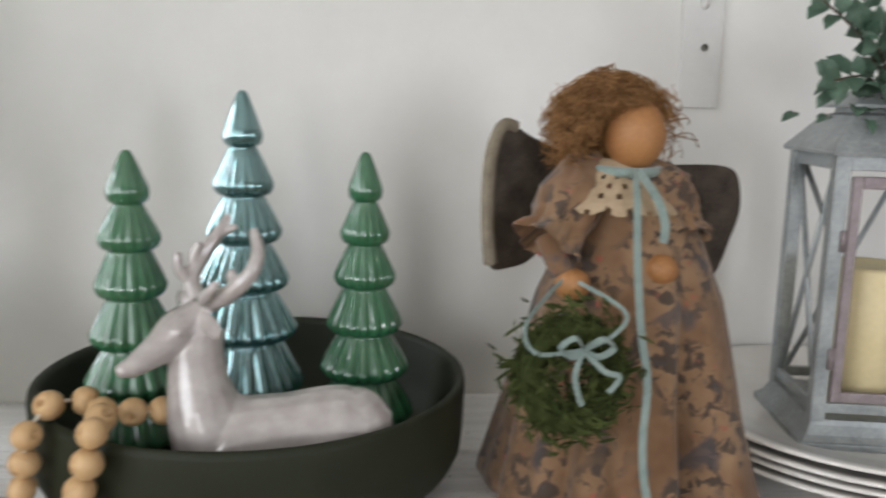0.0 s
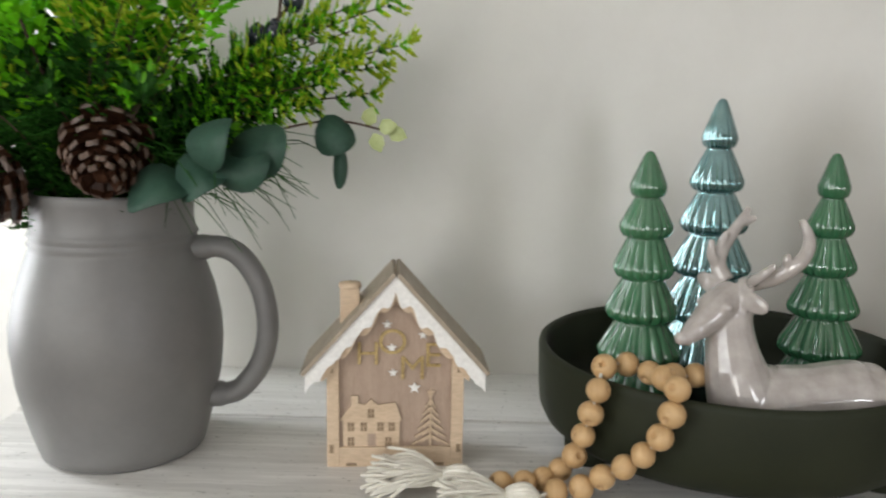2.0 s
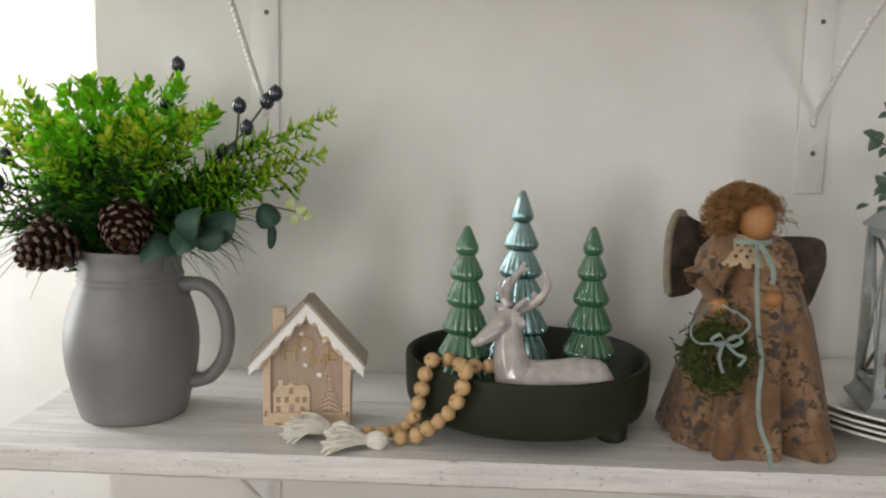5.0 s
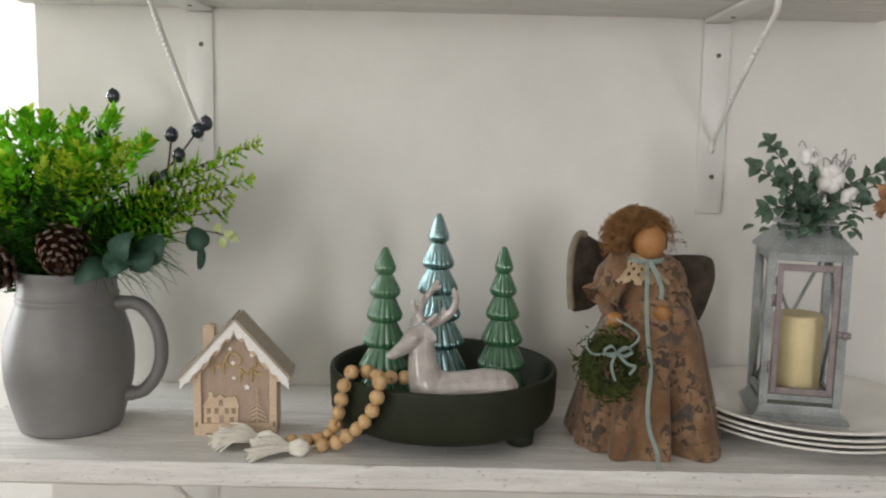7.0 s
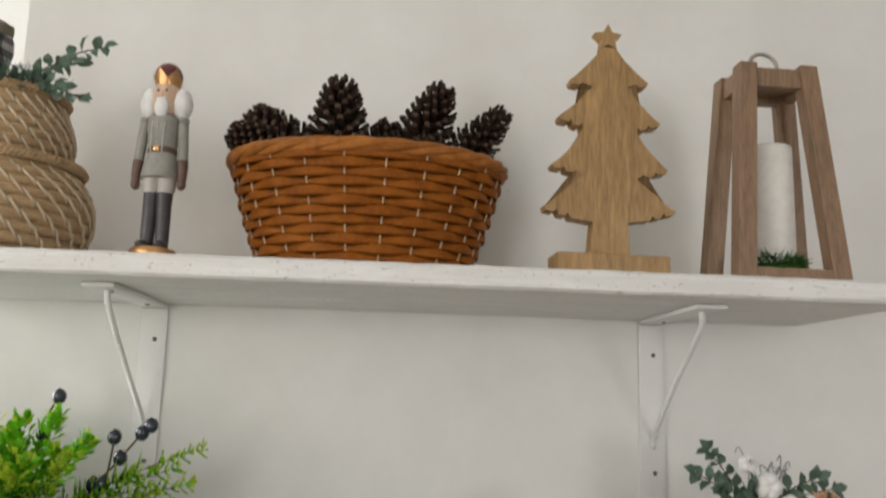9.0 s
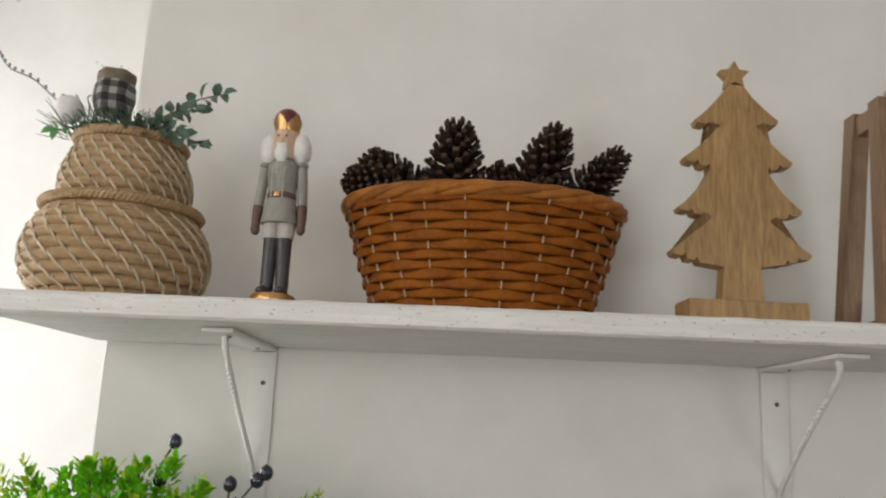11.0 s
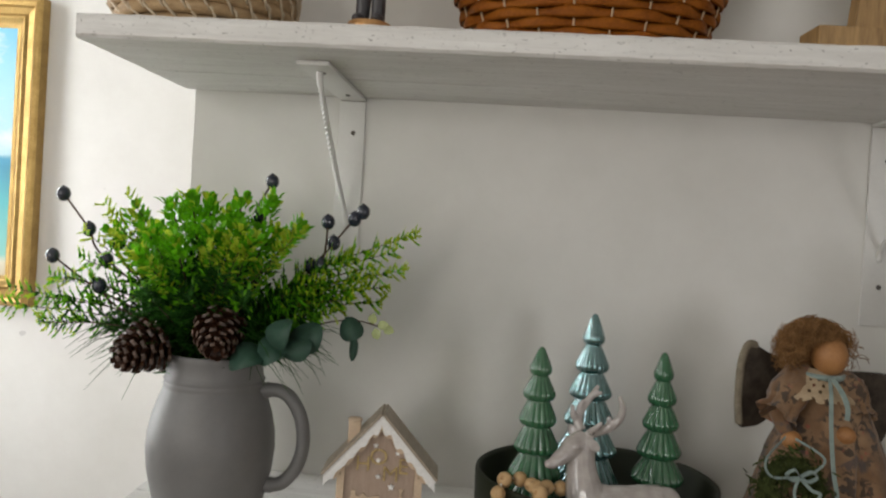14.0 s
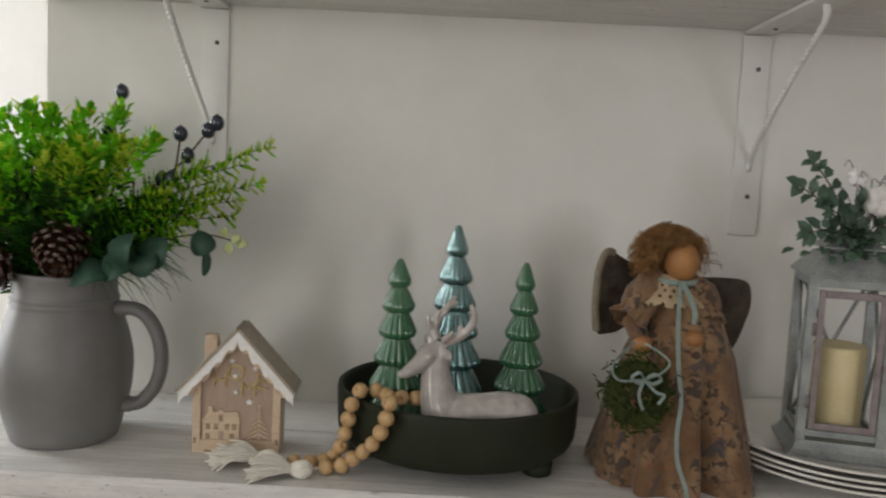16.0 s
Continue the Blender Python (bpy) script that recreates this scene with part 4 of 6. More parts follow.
def bouquet():
    JX, JY, JZ = -0.531, -0.207, LOW + 0.19
    top = thing("bouquet", (JX, JY, JZ), "artificial winter bouquet of ferns, berries, eucalyptus and pine cones", "plant")
    rng = random.Random(12)
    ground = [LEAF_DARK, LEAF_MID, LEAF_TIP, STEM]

    cones = (((-0.600, -0.272, 1.418), (-0.55, -0.75, -0.35), 0.068, 0.0345), ((-0.5035, -0.272, 1.4405), (0.25, -0.85, -0.5), 0.064, 0.0325))

    def clear(p):
        """The cones push the leaves aside."""
        w = p + Vector((JX, JY, JZ))
        return not any(w.y < c[1] + 0.03 and math.hypot(w.x - c[0], (w.z - c[2])) < 0.037 for c, ax, l, r in cones) and not (w.y < -0.26 and -0.48 < w.x < -0.36 and w.z < 1.475)

    def spray(name, tip, reach, size, tips, dense, mid_lift=0.03, droop=0.0, label=""):
        t = Vector(tip) - Vector((JX, JY, JZ))
        base = Vector((t.x * 0.10 + rng.uniform(-0.02, 0.02), t.y * 0.10, -0.03))
        mid = base.lerp(t, 0.5) + Vector((-t.x * 0.12, 0, mid_lift))
        m = Mesh()
        if name == "boxwood_spray":
            boxwood(m, [base, mid, t], size, rng, keep=clear)
        else:
            fern(m, [base, mid, t], reach, size, rng, tips, dense, droop=droop, keep=clear)
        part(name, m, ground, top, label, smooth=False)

    # upright bright ferns
    for x, y, z in ((-0.646, -0.20, 1.585), (-0.61, -0.24, 1.575), (-0.585, -0.18, 1.60), (-0.562, -0.23, 1.605), (-0.535, -0.17, 1.598), (-0.505, -0.21, 1.61), (-0.52, -0.26, 1.57),
                    (-0.475, -0.18, 1.60), (-0.455, -0.23, 1.585), (-0.56, -0.28, 1.55), (-0.47, -0.27, 1.56), (-0.60, -0.28, 1.53),
                    (-0.63, -0.16, 1.57), (-0.68, -0.19, 1.55), (-0.575, -0.26, 1.585), (-0.545, -0.21, 1.59), (-0.49, -0.25, 1.58), (-0.62, -0.21, 1.55), (-0.445, -0.15, 1.575)):
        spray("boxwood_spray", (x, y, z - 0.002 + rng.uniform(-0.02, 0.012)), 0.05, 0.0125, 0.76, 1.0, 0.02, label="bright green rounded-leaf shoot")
    # yellow-tipped sprays in front
    for x, y, z in ((-0.487, -0.29, 1.56), (-0.47, -0.28, 1.545), (-0.415, -0.27, 1.57), (-0.43, -0.27, 1.555), (-0.61, -0.28, 1.535), (-0.675, -0.22, 1.578), (-0.65, -0.25, 1.555),
                    (-0.475, -0.295, 1.548), (-0.585, -0.29, 1.52), (-0.70, -0.23, 1.555), (-0.69, -0.20, 1.592), (-0.655, -0.21, 1.605), (-0.515, -0.29, 1.545)):
        spray("cedar_spray", (x, y, z), 0.028, 0.0052, 0.62, 1.0, 0.02, label="yellow-green tipped spray")
    # wide side sprays
    for x, y, z in ((-0.283, -0.19, 1.578), (-0.305, -0.22, 1.555), (-0.30, -0.16, 1.53), (-0.335, -0.24, 1.51), (-0.36, -0.21, 1.545), (-0.32, -0.2, 1.49),
                    (-0.822, -0.19, 1.472), (-0.80, -0.23, 1.455), (-0.775, -0.19, 1.432), (-0.79, -0.15, 1.49), (-0.745, -0.24, 1.47), (-0.72, -0.2, 1.52), (-0.71, -0.26, 1.50),
                    (-0.37, -0.25, 1.475), (-0.735, -0.26, 1.44), (-0.33, -0.23, 1.535), (-0.345, -0.19, 1.52), (-0.35, -0.25, 1.495), (-0.315, -0.21, 1.51), (-0.38, -0.26, 1.515), (-0.40, -0.24, 1.50)):
        spray("cedar_spray", (x, y, z), 0.042, 0.0058, 0.76 if x > -0.4 and z > 1.5 else 0.84, 1.0, 0.035, 0.1)
    # dark filling near the mouth, its tone partly painted shade under the foliage
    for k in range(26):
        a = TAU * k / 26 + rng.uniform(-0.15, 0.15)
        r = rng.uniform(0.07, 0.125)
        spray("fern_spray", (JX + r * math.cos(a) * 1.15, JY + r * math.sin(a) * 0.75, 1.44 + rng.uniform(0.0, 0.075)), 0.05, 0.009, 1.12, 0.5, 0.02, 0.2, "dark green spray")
    # pine needles hanging out at the mouth
    for x0, side in ((-0.60, -1), (-0.46, 1)):
        nd = Mesh()
        for k in range(90):
            b = Vector((x0 - JX + rng.uniform(-0.04, 0.05), rng.uniform(-0.06, 0.0), 0.035 + rng.uniform(-0.01, 0.03)))
            w = rand_dir(rng, (side * 1.0, -0.35, -0.12), 0.35)
            l = rng.uniform(0.03, 0.075)
            tube(nd, [b, b + w * l * 0.5 + Vector((0, 0, 0.004)), b + w * l + Vector((0, 0, -0.008))], [0.0006, 0.0005, 0.0002], 4)
        tagged(part("pine_needles", nd, LEAF_DARK, top, "thin dark pine needles"), kind="stuff")
    # eucalyptus leaves
    eu = [((-0.437, -0.285, 1.452), (0.45, -0.3, 0.05), 0.043, 0.038), ((-0.411, -0.275, 1.447), (0.7, -0.2, 0.05), 0.044, 0.040), ((-0.47, -0.27, 1.432), (0.2, -0.5, -0.3), 0.05, 0.044),
          ((-0.352, -0.24, 1.47), (0.25, -0.2, -0.5), 0.032, 0.03), ((-0.342, -0.24, 1.45), (0.0, -0.1, -1.0), 0.032, 0.011), ((-0.425, -0.28, 1.438), (0.8, -0.2, -0.05), 0.046, 0.034), ((-0.445, -0.27, 1.44), (0.3, -0.4, -0.3), 0.046, 0.036)]
    for p, w, l, wd in eu:
        m = Mesh()
        b = Vector(p) - Vector((JX, JY, JZ))
        wv = Vector(w).normalized()
        side = wv.cross(Vector((0.1, -1, 0.35))).normalized()
        nor = side.cross(wv)
        ring = [b + wv * l * 0.5 + wv * math.cos(t) * l * 0.5 + side * math.sin(t) * wd * 0.5 + nor * 0.006 * math.cos(2 * t) for t in [TAU * k / 16 for k in range(16)]]
        low = [v - nor * 0.0008 for v in ring]
        m.add([b + wv * l * 0.5 + nor * 0.0015] + ring + [b + wv * l * 0.5 - nor * 0.0008] + low, [(0, 1 + k, 1 + (k + 1) % 16) for k in range(16)] + [(17, 18 + (k + 1) % 16, 18 + k) for k in range(16)] + [(1 + k, 18 + k, 18 + (k + 1) % 16, 1 + (k + 1) % 16) for k in range(16)])
        part("eucalyptus_leaf", m, EUCA, top, "round blue-green eucalyptus leaf")
    tw = tube(Mesh(), spline([Vector(p) - Vector((JX, JY, JZ)) for p in ((-0.45, -0.24, 1.42), (-0.4, -0.25, 1.455), (-0.35, -0.24, 1.468), (-0.312, -0.235, 1.462))], 16), 0.0009, 5)
    part("twig", tw, STEM, top)
    m = Mesh()
    for p, w in (((-0.322, -0.235, 1.464), (0.2, -0.2, 1)), ((-0.315, -0.235, 1.462), (1, -0.2, 0.3)), ((-0.318, -0.235, 1.46), (0.4, -0.2, -1)), ((-0.308, -0.235, 1.461), (1, -0.1, -0.3))):
        leaf(m, Vector(p) - Vector((JX, JY, JZ)), w, (0, -1, 0.2), 0.016, 0.012)
    part("young_leaves", m, PALE, top, "small pale yellow-green leaves")
    # berry stems
    stems = [[(-0.482, -0.155, 1.638, 1), (-0.50, -0.17, 1.592, 0), (-0.492, -0.17, 1.589, 1)],
             [(-0.352, -0.175, 1.604, 1), (-0.363, -0.175, 1.594, 1), (-0.39, -0.17, 1.561, 1), (-0.411, -0.2, 1.53, 1)], [(-0.398, -0.175, 1.588, 1), (-0.396, -0.21, 1.532, 1), (-0.43, -0.2, 1.51, 0)],
             [(-0.755, -0.19, 1.604, 1), (-0.717, -0.19, 1.559, 1), (-0.688, -0.195, 1.52, 1)], [(-0.76, -0.2, 1.521, 1), (-0.68, -0.205, 1.475, 0)], [(-0.673, -0.195, 1.543, 1), (-0.655, -0.2, 1.51, 0)],
             [(-0.668, -0.25, 1.49, 1), (-0.64, -0.24, 1.46, 0)]]
    for st in stems:
        pts = [Vector(p[:3]) - Vector((JX, JY, JZ)) for p in st] + [Vector((0.0, 0.0, 0.03))]
        part("berry_stem", tube(Mesh(), spline(pts, 24), 0.0014, 6), STEM, top)
        for p in st:
            if p[3]:
                c = Vector(p[:3]) - Vector((JX, JY, JZ))
                b = ball(Mesh(), c, (0.0092, 0.0092, 0.0104), 14, 10)
                ball(b, c + Vector((0, -0.002, 0.0102)), (0.002, 0.002, 0.0012), 8, 5)
                part("berry", b, BERRY, top, "shiny dark blue berry")
    for c, ax, l, r in cones:
        m = Mesh()
        pinecone(m, Vector(c) - Vector((JX, JY, JZ)), ax, l, r, 64, rng, 0.0, 0.9)
        part("pine_cone", m, [CONE, FROST], top, "brown pine cone with frosted scale tips", smooth=False)


bouquet()


# ---- cloth angel ----
def floral(name):
    """Dusty pink cotton printed with dark leaves and small flowers."""
    m, nt, b = node_mat(name, 0.9, sheen=0.2)
    v = coords(nt)
    base = ramp(nt, noise_tex(nt, v, 22, 3), [(0.35, (0.145, 0.080, 0.042)), (0.65, (0.26, 0.163, 0.094))])
    vor = nt.nodes.new("ShaderNodeTexVoronoi")
    vor.inputs["Scale"].default_value = 70
    nt.links.new(v, vor.inputs["Vector"])
    warp = noise_tex(nt, v, 75, 4, 0.7)
    leaves = noise_tex(nt, v, 85, 3, 0.55, 0.7)
    patch = noise_tex(nt, v, 22, 2)
    mask = mix(nt, 1.0, ramp(nt, leaves, [(0.50, (0, 0, 0)), (0.56, (1, 1, 1))]), ramp(nt, patch, [(0.42, (0, 0, 0)), (0.52, (0.9, 0.9, 0.9))]), "MULTIPLY")
    col = mix(nt, mask, base, (0.055, 0.042, 0.034))
    col = mix(nt, ramp(nt, noise_tex(nt, v, 33, 3, 0.5, 0.4), [(0.62, (0, 0, 0)), (0.68, (0.75, 0.75, 0.75))]), col, (0.07, 0.062, 0.065))
    red = mix(nt, 1.0, ramp(nt, vor.outputs["Distance"], [(0.16, (1, 1, 1)), (0.24, (0, 0, 0))]), ramp(nt, warp, [(0.5, (0, 0, 0)), (0.56, (1, 1, 1))]), "MULTIPLY")
    col = mix(nt, red, col, (0.27, 0.09, 0.06))
    nt.links.new(col, b.inputs["Base Color"])
    bump(nt, b, noise_tex(nt, v, 900, 2), 0.4, 0.0005)
    return m


FLORAL = floral("floral_print_cotton")
DENIM = mottled("blue_grey_patch", (0.085, 0.08, 0.08), (0.15, 0.14, 0.14), 60, 0.9, 900, 0.5)
WING = mottled("dark_burlap", (0.038, 0.030, 0.024), (0.095, 0.076, 0.060), 70, 0.95, 700, 0.8)
BURLAP_EDGE = mottled("burlap_edge", (0.15, 0.125, 0.09), (0.25, 0.215, 0.16), 90, 0.95, 600, 0.8)
SKINWOOD = mottled("tan_wooden_ball", (0.30, 0.13, 0.042), (0.40, 0.19, 0.066), 30, 0.55, 400, 0.1)
CURL = mottled("rusty_curled_wool", (0.11, 0.05, 0.018), (0.36, 0.195, 0.08), 90, 0.75, 600, 0.4, vary=0.3)
LACE = mottled("ecru_lace", (0.34, 0.25, 0.155), (0.47, 0.36, 0.24), 120, 0.9, 900, 0.5)
RIBBON = mottled("sage_ribbon", (0.16, 0.215, 0.195), (0.25, 0.315, 0.285), 60, 0.6, 500, 0.3, sheen=0.3)
MOSS = mottled("dried_moss", (0.022, 0.032, 0.01), (0.07, 0.085, 0.025), 90, 0.9, 600, 0.5, vary=0.35)

matte(FLORAL, DENIM, WING, BURLAP_EDGE, CURL, LACE, MOSS)


def cloth_angel():
    AX, AY = 0.234, -0.212
    g = Mesh()
    rng = random.Random(21)
    # skirt with folds; 0 floral
    prof = []
    for z, r in ((0.0, 0.096), (0.004, 0.099), (0.012, 0.0985), (0.04, 0.092), (0.08, 0.0825), (0.12, 0.073), (0.15, 0.066), (0.17, 0.058), (0.19, 0.050), (0.203, 0.046), (0.218, 0.045), (0.232, 0.040), (0.244, 0.028), (0.250, 0.012)):
        prof.append((r, z))

    def fold(i, a, r, z):
        w = max(0.0, 1 - z / 0.19)
        f = 0.042 * math.sin(5 * a + 0.6 + 1.2 * z * 8) + 0.03 * math.sin(9 * a + 2.0) + 0.018 * math.sin(17 * a)
        crease = -0.36 * math.exp(-((math.atan2(math.sin(a + 1.24), math.cos(a + 1.24))) / 0.16) ** 2) * min(1, w * 1.7) - 0.14 * math.exp(-((math.atan2(math.sin(a + 2.35), math.cos(a + 2.35))) / 0.1) ** 2) * min(1, w * 1.3) + 0.10 * math.exp(-((math.atan2(math.sin(a + 0.85), math.cos(a + 0.85))) / 0.26) ** 2) * w
        squash = 0.93 + 0.07 * abs(math.cos(a))
        return r * squash * (1 + f * (0.25 + w) + crease)

    lathe(g, prof, 160, fold, 0, Matrix.Translation((AX + 0.003, AY - 0.007, LOW)))
    # bell sleeves: gathered at the shoulder, open and ruffled at the cuff; a wooden hand hangs below each
    for shoulder, cuff, hand in (((0.203, -0.224, 1.441), (0.1665, -0.250, 1.393), (0.1815, -0.264, 1.369)), ((0.250, -0.224, 1.439), (0.258, -0.250, 1.396), (0.2405, -0.266, 1.379))):
        n = len(g.v)
        axis = Vector(cuff) - Vector(shoulder)
        L = axis.length
        along = Matrix.Translation(shoulder) @ axis.to_track_quat("Z", "Y").to_matrix().to_4x4()
        lathe(g, [(0.011, -0.006), (0.0165, 0.002), (0.0195, L * 0.15), (0.0212, L * 0.3), (0.0218, L * 0.45), (0.0212, L * 0.6), (0.0192, L * 0.74), (0.0185, L * 0.82), (0.0205, L * 0.92), (0.0232, L), (0.0225, L + 0.001), (0.0165, L * 0.86), (0.006, L * 0.75)], 96,
              lambda i, a, r, z: r * (1 + (0.085 * math.sin(5 * a + z * 45) + 0.05 * math.sin(12 * a + 2)) * max(0.3, min(1.0, z / L))), 0, along)
        for i in range(n, len(g.v)):
            v = Vector(g.v[i])
            g.v[i] = tuple(v + noise.noise_vector(v * 60) * 0.004 + noise.noise_vector(v * 150) * 0.0028)
        tube(g, [Vector(cuff).lerp(Vector(shoulder), 0.1), Vector(cuff).lerp(Vector(hand), 0.5), hand], [0.011, 0.009, 0.006], 12, 0)
        ball(g, hand, (0.0118, 0.0112, 0.0108), 16, 12, 3)
    # head and hair
    hc = Vector((0.2295, -0.222, 1.4715))
    ball(g, hc + Vector((-0.001, -0.0135, -0.005)), (0.0205, 0.022, 0.0245), 24, 18, 3)
    for k in range(3000):
        d = rand_dir(rng, (-0.1, 0.05, 0.1), 1.0)
        face = Vector((0.10, -1, -0.42)).normalized()
        if d.dot(face) > 0.62 or d.z < -0.75:
            continue
        r0 = 0.0255
        p = hc + Vector((-0.004, 0.003, 0.001)) + d * r0 * 0.95
        out = rng.uniform(0.006, 0.021) * (1.5 if d.x < -0.2 else 1.2) * (0.8 if d.z > 0.6 else 1)
        t1, t2 = d.orthogonal().normalized(), d.cross(d.orthogonal()).normalized()
        cr, ph, turns = rng.uniform(0.002, 0.006), rng.uniform(0, TAU), rng.uniform(1.0, 2.6)
        pts = []
        for i in range(13):
            u = i / 12
            q = p + d * out * u + (t1 * math.cos(ph + TAU * turns * u) + t2 * math.sin(ph + TAU * turns * u)) * cr * (0.4 + u) + Vector((-0.004 * u, 0, -0.007 * u * u))
            pts.append(q)
        tube(g, pts, [0.00052 - 0.00002 * i for i in range(13)], 3, 4)
    for s in (-1, 1):
        for k in range(3):
            b = hc + Vector((s * 0.03, 0.004, rng.uniform(-0.015, 0.01)))
            tube(g, spline([b, b + Vector((s * rng.uniform(0.01, 0.02), rng.uniform(-0.01, 0.01), rng.uniform(-0.01, 0.006))), b + Vector((s * rng.uniform(0.015, 0.026), rng.uniform(-0.01, 0.01), rng.uniform(-0.014, 0.012)))], 8), 0.0004, 4, 4)
    ball(g, hc + Vector((-0.006, 0.009, 0.003)), (0.0295, 0.026, 0.0275), 16, 12, 4)
    # lace collar: scalloped ring with holes standing on the shoulders
    lv, lf = [], []
    seg = 168
    rows = [(0.020 + 0.037 * (i / 12), 1.4500 - 0.031 * (i / 12) ** 1.3) for i in range(13)]
    for i, (r, z) in enumerate(rows):
        for k in range(seg):
            a = TAU * k / seg
            rr = r * (1 + (0.05 * abs(math.sin(a * 8)) if i > 10 else 0)) * (0.9 if math.sin(a) < 0 else 0.8)
            lv.append((AX - 0.016 + rr * 1.0 * math.cos(a), AY - 0.004 + rr * math.sin(a) * 1.12, z - (0.004 * abs(math.sin(a * 8)) if i > 10 else 0)))
    for i in range(12):
        for k in range(seg):
            if (i in (5, 9) and k % 7 in (1, 2)) or (i in (7, 11) and k % 7 in (4, 5)):
                continue
            lf.append((i * seg + k, i * seg + (k + 1) % seg, (i + 1) * seg + (k + 1) % seg, (i + 1) * seg + k))
    g.add(lv, lf, 5)
    # ribbon: neck band, bow and two tails
    nb = [(AX - 0.010 + 0.0255 * math.cos(TAU * k / 20), AY - 0.010 + 0.031 * math.sin(TAU * k / 20), 1.4435 + 0.002 * math.sin(TAU * k / 20)) for k in range(20)]
    tube(g, nb, 0.0036, 8, 6, True)

    def strip(pts, w, face=(0, -1, 0), mat=6, thick=0.0007):
        pts = spline(pts, 26)
        vs, fs = [], []
        for i, p in enumerate(pts):
            d = (pts[min(i + 1, 25)] - pts[max(i - 1, 0)]).normalized()
            s = d.cross(Vector(face)).normalized() * w / 2
            nrm = Vector(face).normalized() * thick
            vs += [p + s, p - s, p - s - nrm * -1, p + s - nrm * -1]
        for i in range(25):
            for k in range(4):
                fs.append((i * 4 + k, i * 4 + (k + 1) % 4, i * 4 + 4 + (k + 1) % 4, i * 4 + 4 + k))
        g.add(vs, fs, mat)

    strip([(0.2225, -0.255, 1.444), (0.217, -0.278, 1.425), (0.216, -0.287, 1.39), (0.218, -0.296, 1.345), (0.2205, -0.306, 1.315), (0.216, -0.315, 1.28), (0.2165, -0.325, 1.25), (0.225, -0.333, 1.225), (0.2285, -0.336, 1.2035)], 0.0048)
    strip([(0.2245, -0.255, 1.444), (0.230, -0.277, 1.428), (0.235, -0.281, 1.412), (0.2335, -0.284, 1.40)], 0.0056)
    # wings: stiff curved burlap panels behind the shoulders
    for s, outline in ((-1, ((0.195, 1.452), (0.172, 1.460), (0.153, 1.470), (0.143, 1.4705), (0.1345, 1.452), (0.1335, 1.41), (0.1365, 1.371), (0.152, 1.367), (0.172, 1.373), (0.192, 1.40))),
                       (1, ((0.262, 1.441), (0.297, 1.4435), (0.320, 1.442), (0.3275, 1.430), (0.3265, 1.403), (0.319, 1.374), (0.304, 1.345), (0.287, 1.352), (0.262, 1.385), (0.252, 1.42)))):
        n = len(g.v)
        cl = spline([(x, 0, z) for x, z in outline] + [(outline[0][0], 0, outline[0][1])], 41)[:-1]
        slab(g, [(p.x, p.z) for p in cl], -0.009, 0.006, 0.003, 2, 7)
        for i in range(n, len(g.v)):
            x, y, z = g.v[i]
            u = (x - AX) * s
            yy = AY + 0.04 - (u * u * 3.2 if s < 0 else u * 0.2) + y
            g.v[i] = (x, yy + noise.noise(Vector((x * 40, y * 40, z * 40))) * 0.003, z)
    tube(g, spline([(x, AY + 0.034 - 3.2 * (x - AX) ** 2, z) for x, z in ((0.1535, 1.469), (0.1435, 1.4695), (0.1355, 1.452), (0.1335, 1.43), (0.1338, 1.40), (0.1372, 1.372))], 30), 0.0048, 8, 7)
    # wreath on the skirt front, with a bow
    wc = Vector((0.172, -0.300, 1.320))
    for k in range(1500):
        a = rng.uniform(0, TAU)
        rr = 0.0265 + rng.gauss(0, 0.0075)
        p = wc + Vector((rr * math.cos(a), rng.uniform(-0.009, 0.007) - 0.10 * (rr * math.sin(a)) * -1 * 0.9, rr * math.sin(a) * 1.08))
        leaf(g, p, rand_dir(rng, (-math.sin(a), -0.3, math.cos(a)), 0.7), rand_dir(rng, (0, -1, 0), 0.6), rng.uniform(0.007, 0.014), rng.uniform(0.0014, 0.003), 8)
    ring = [wc + Vector((0.0265 * math.cos(TAU * k / 28), 0.09 * 0.0265 * math.sin(TAU * k / 28), 0.0285 * math.sin(TAU * k / 28))) for k in range(28)]
    tube(g, ring, 0.009, 8, 8, True)
    bc = wc + Vector((0.004, -0.013, 0.019))
    for s, l, dz in ((-1, 0.015, 0.009), (1, 0.018, 0.008)):
        strip([bc, bc + Vector((s * l * 0.5, -0.006, dz)), bc + Vector((s * l, -0.002, dz * 0.2)), bc + Vector((s * l * 0.5, -0.002, -0.004)), bc], 0.0042, (0.2, -0.6, 0.8))
    strip([bc, bc + Vector((-0.006, -0.004, -0.014)), bc + Vector((-0.003, -0.004, -0.028)), bc + Vector((0.000, -0.003, -0.034))], 0.0034)
    strip([bc, bc + Vector((0.012, -0.004, -0.012)), bc + Vector((0.022, -0.004, -0.016)), bc + Vector((0.016, -0.003, -0.026))], 0.0034)
    strip([Vector((0.177, -0.265, 1.375)), wc + Vector((-0.03, -0.004, 0.034)), wc + Vector((-0.024, -0.008, 0.016)), bc], 0.0026)
    strip([Vector((0.177, -0.265, 1.375)), wc + Vector((0.03, -0.006, 0.042)), wc + Vector((0.024, -0.01, 0.028)), bc], 0.0026)
    ob = part("angel_doll", g, [FLORAL, DENIM, WING, SKINWOOD, CURL, LACE, RIBBON, BURLAP_EDGE, MOSS], angle=50)
    tagged(ob, "rustic cloth angel doll in floral dress with wings and wreath", "doll")


cloth_angel()


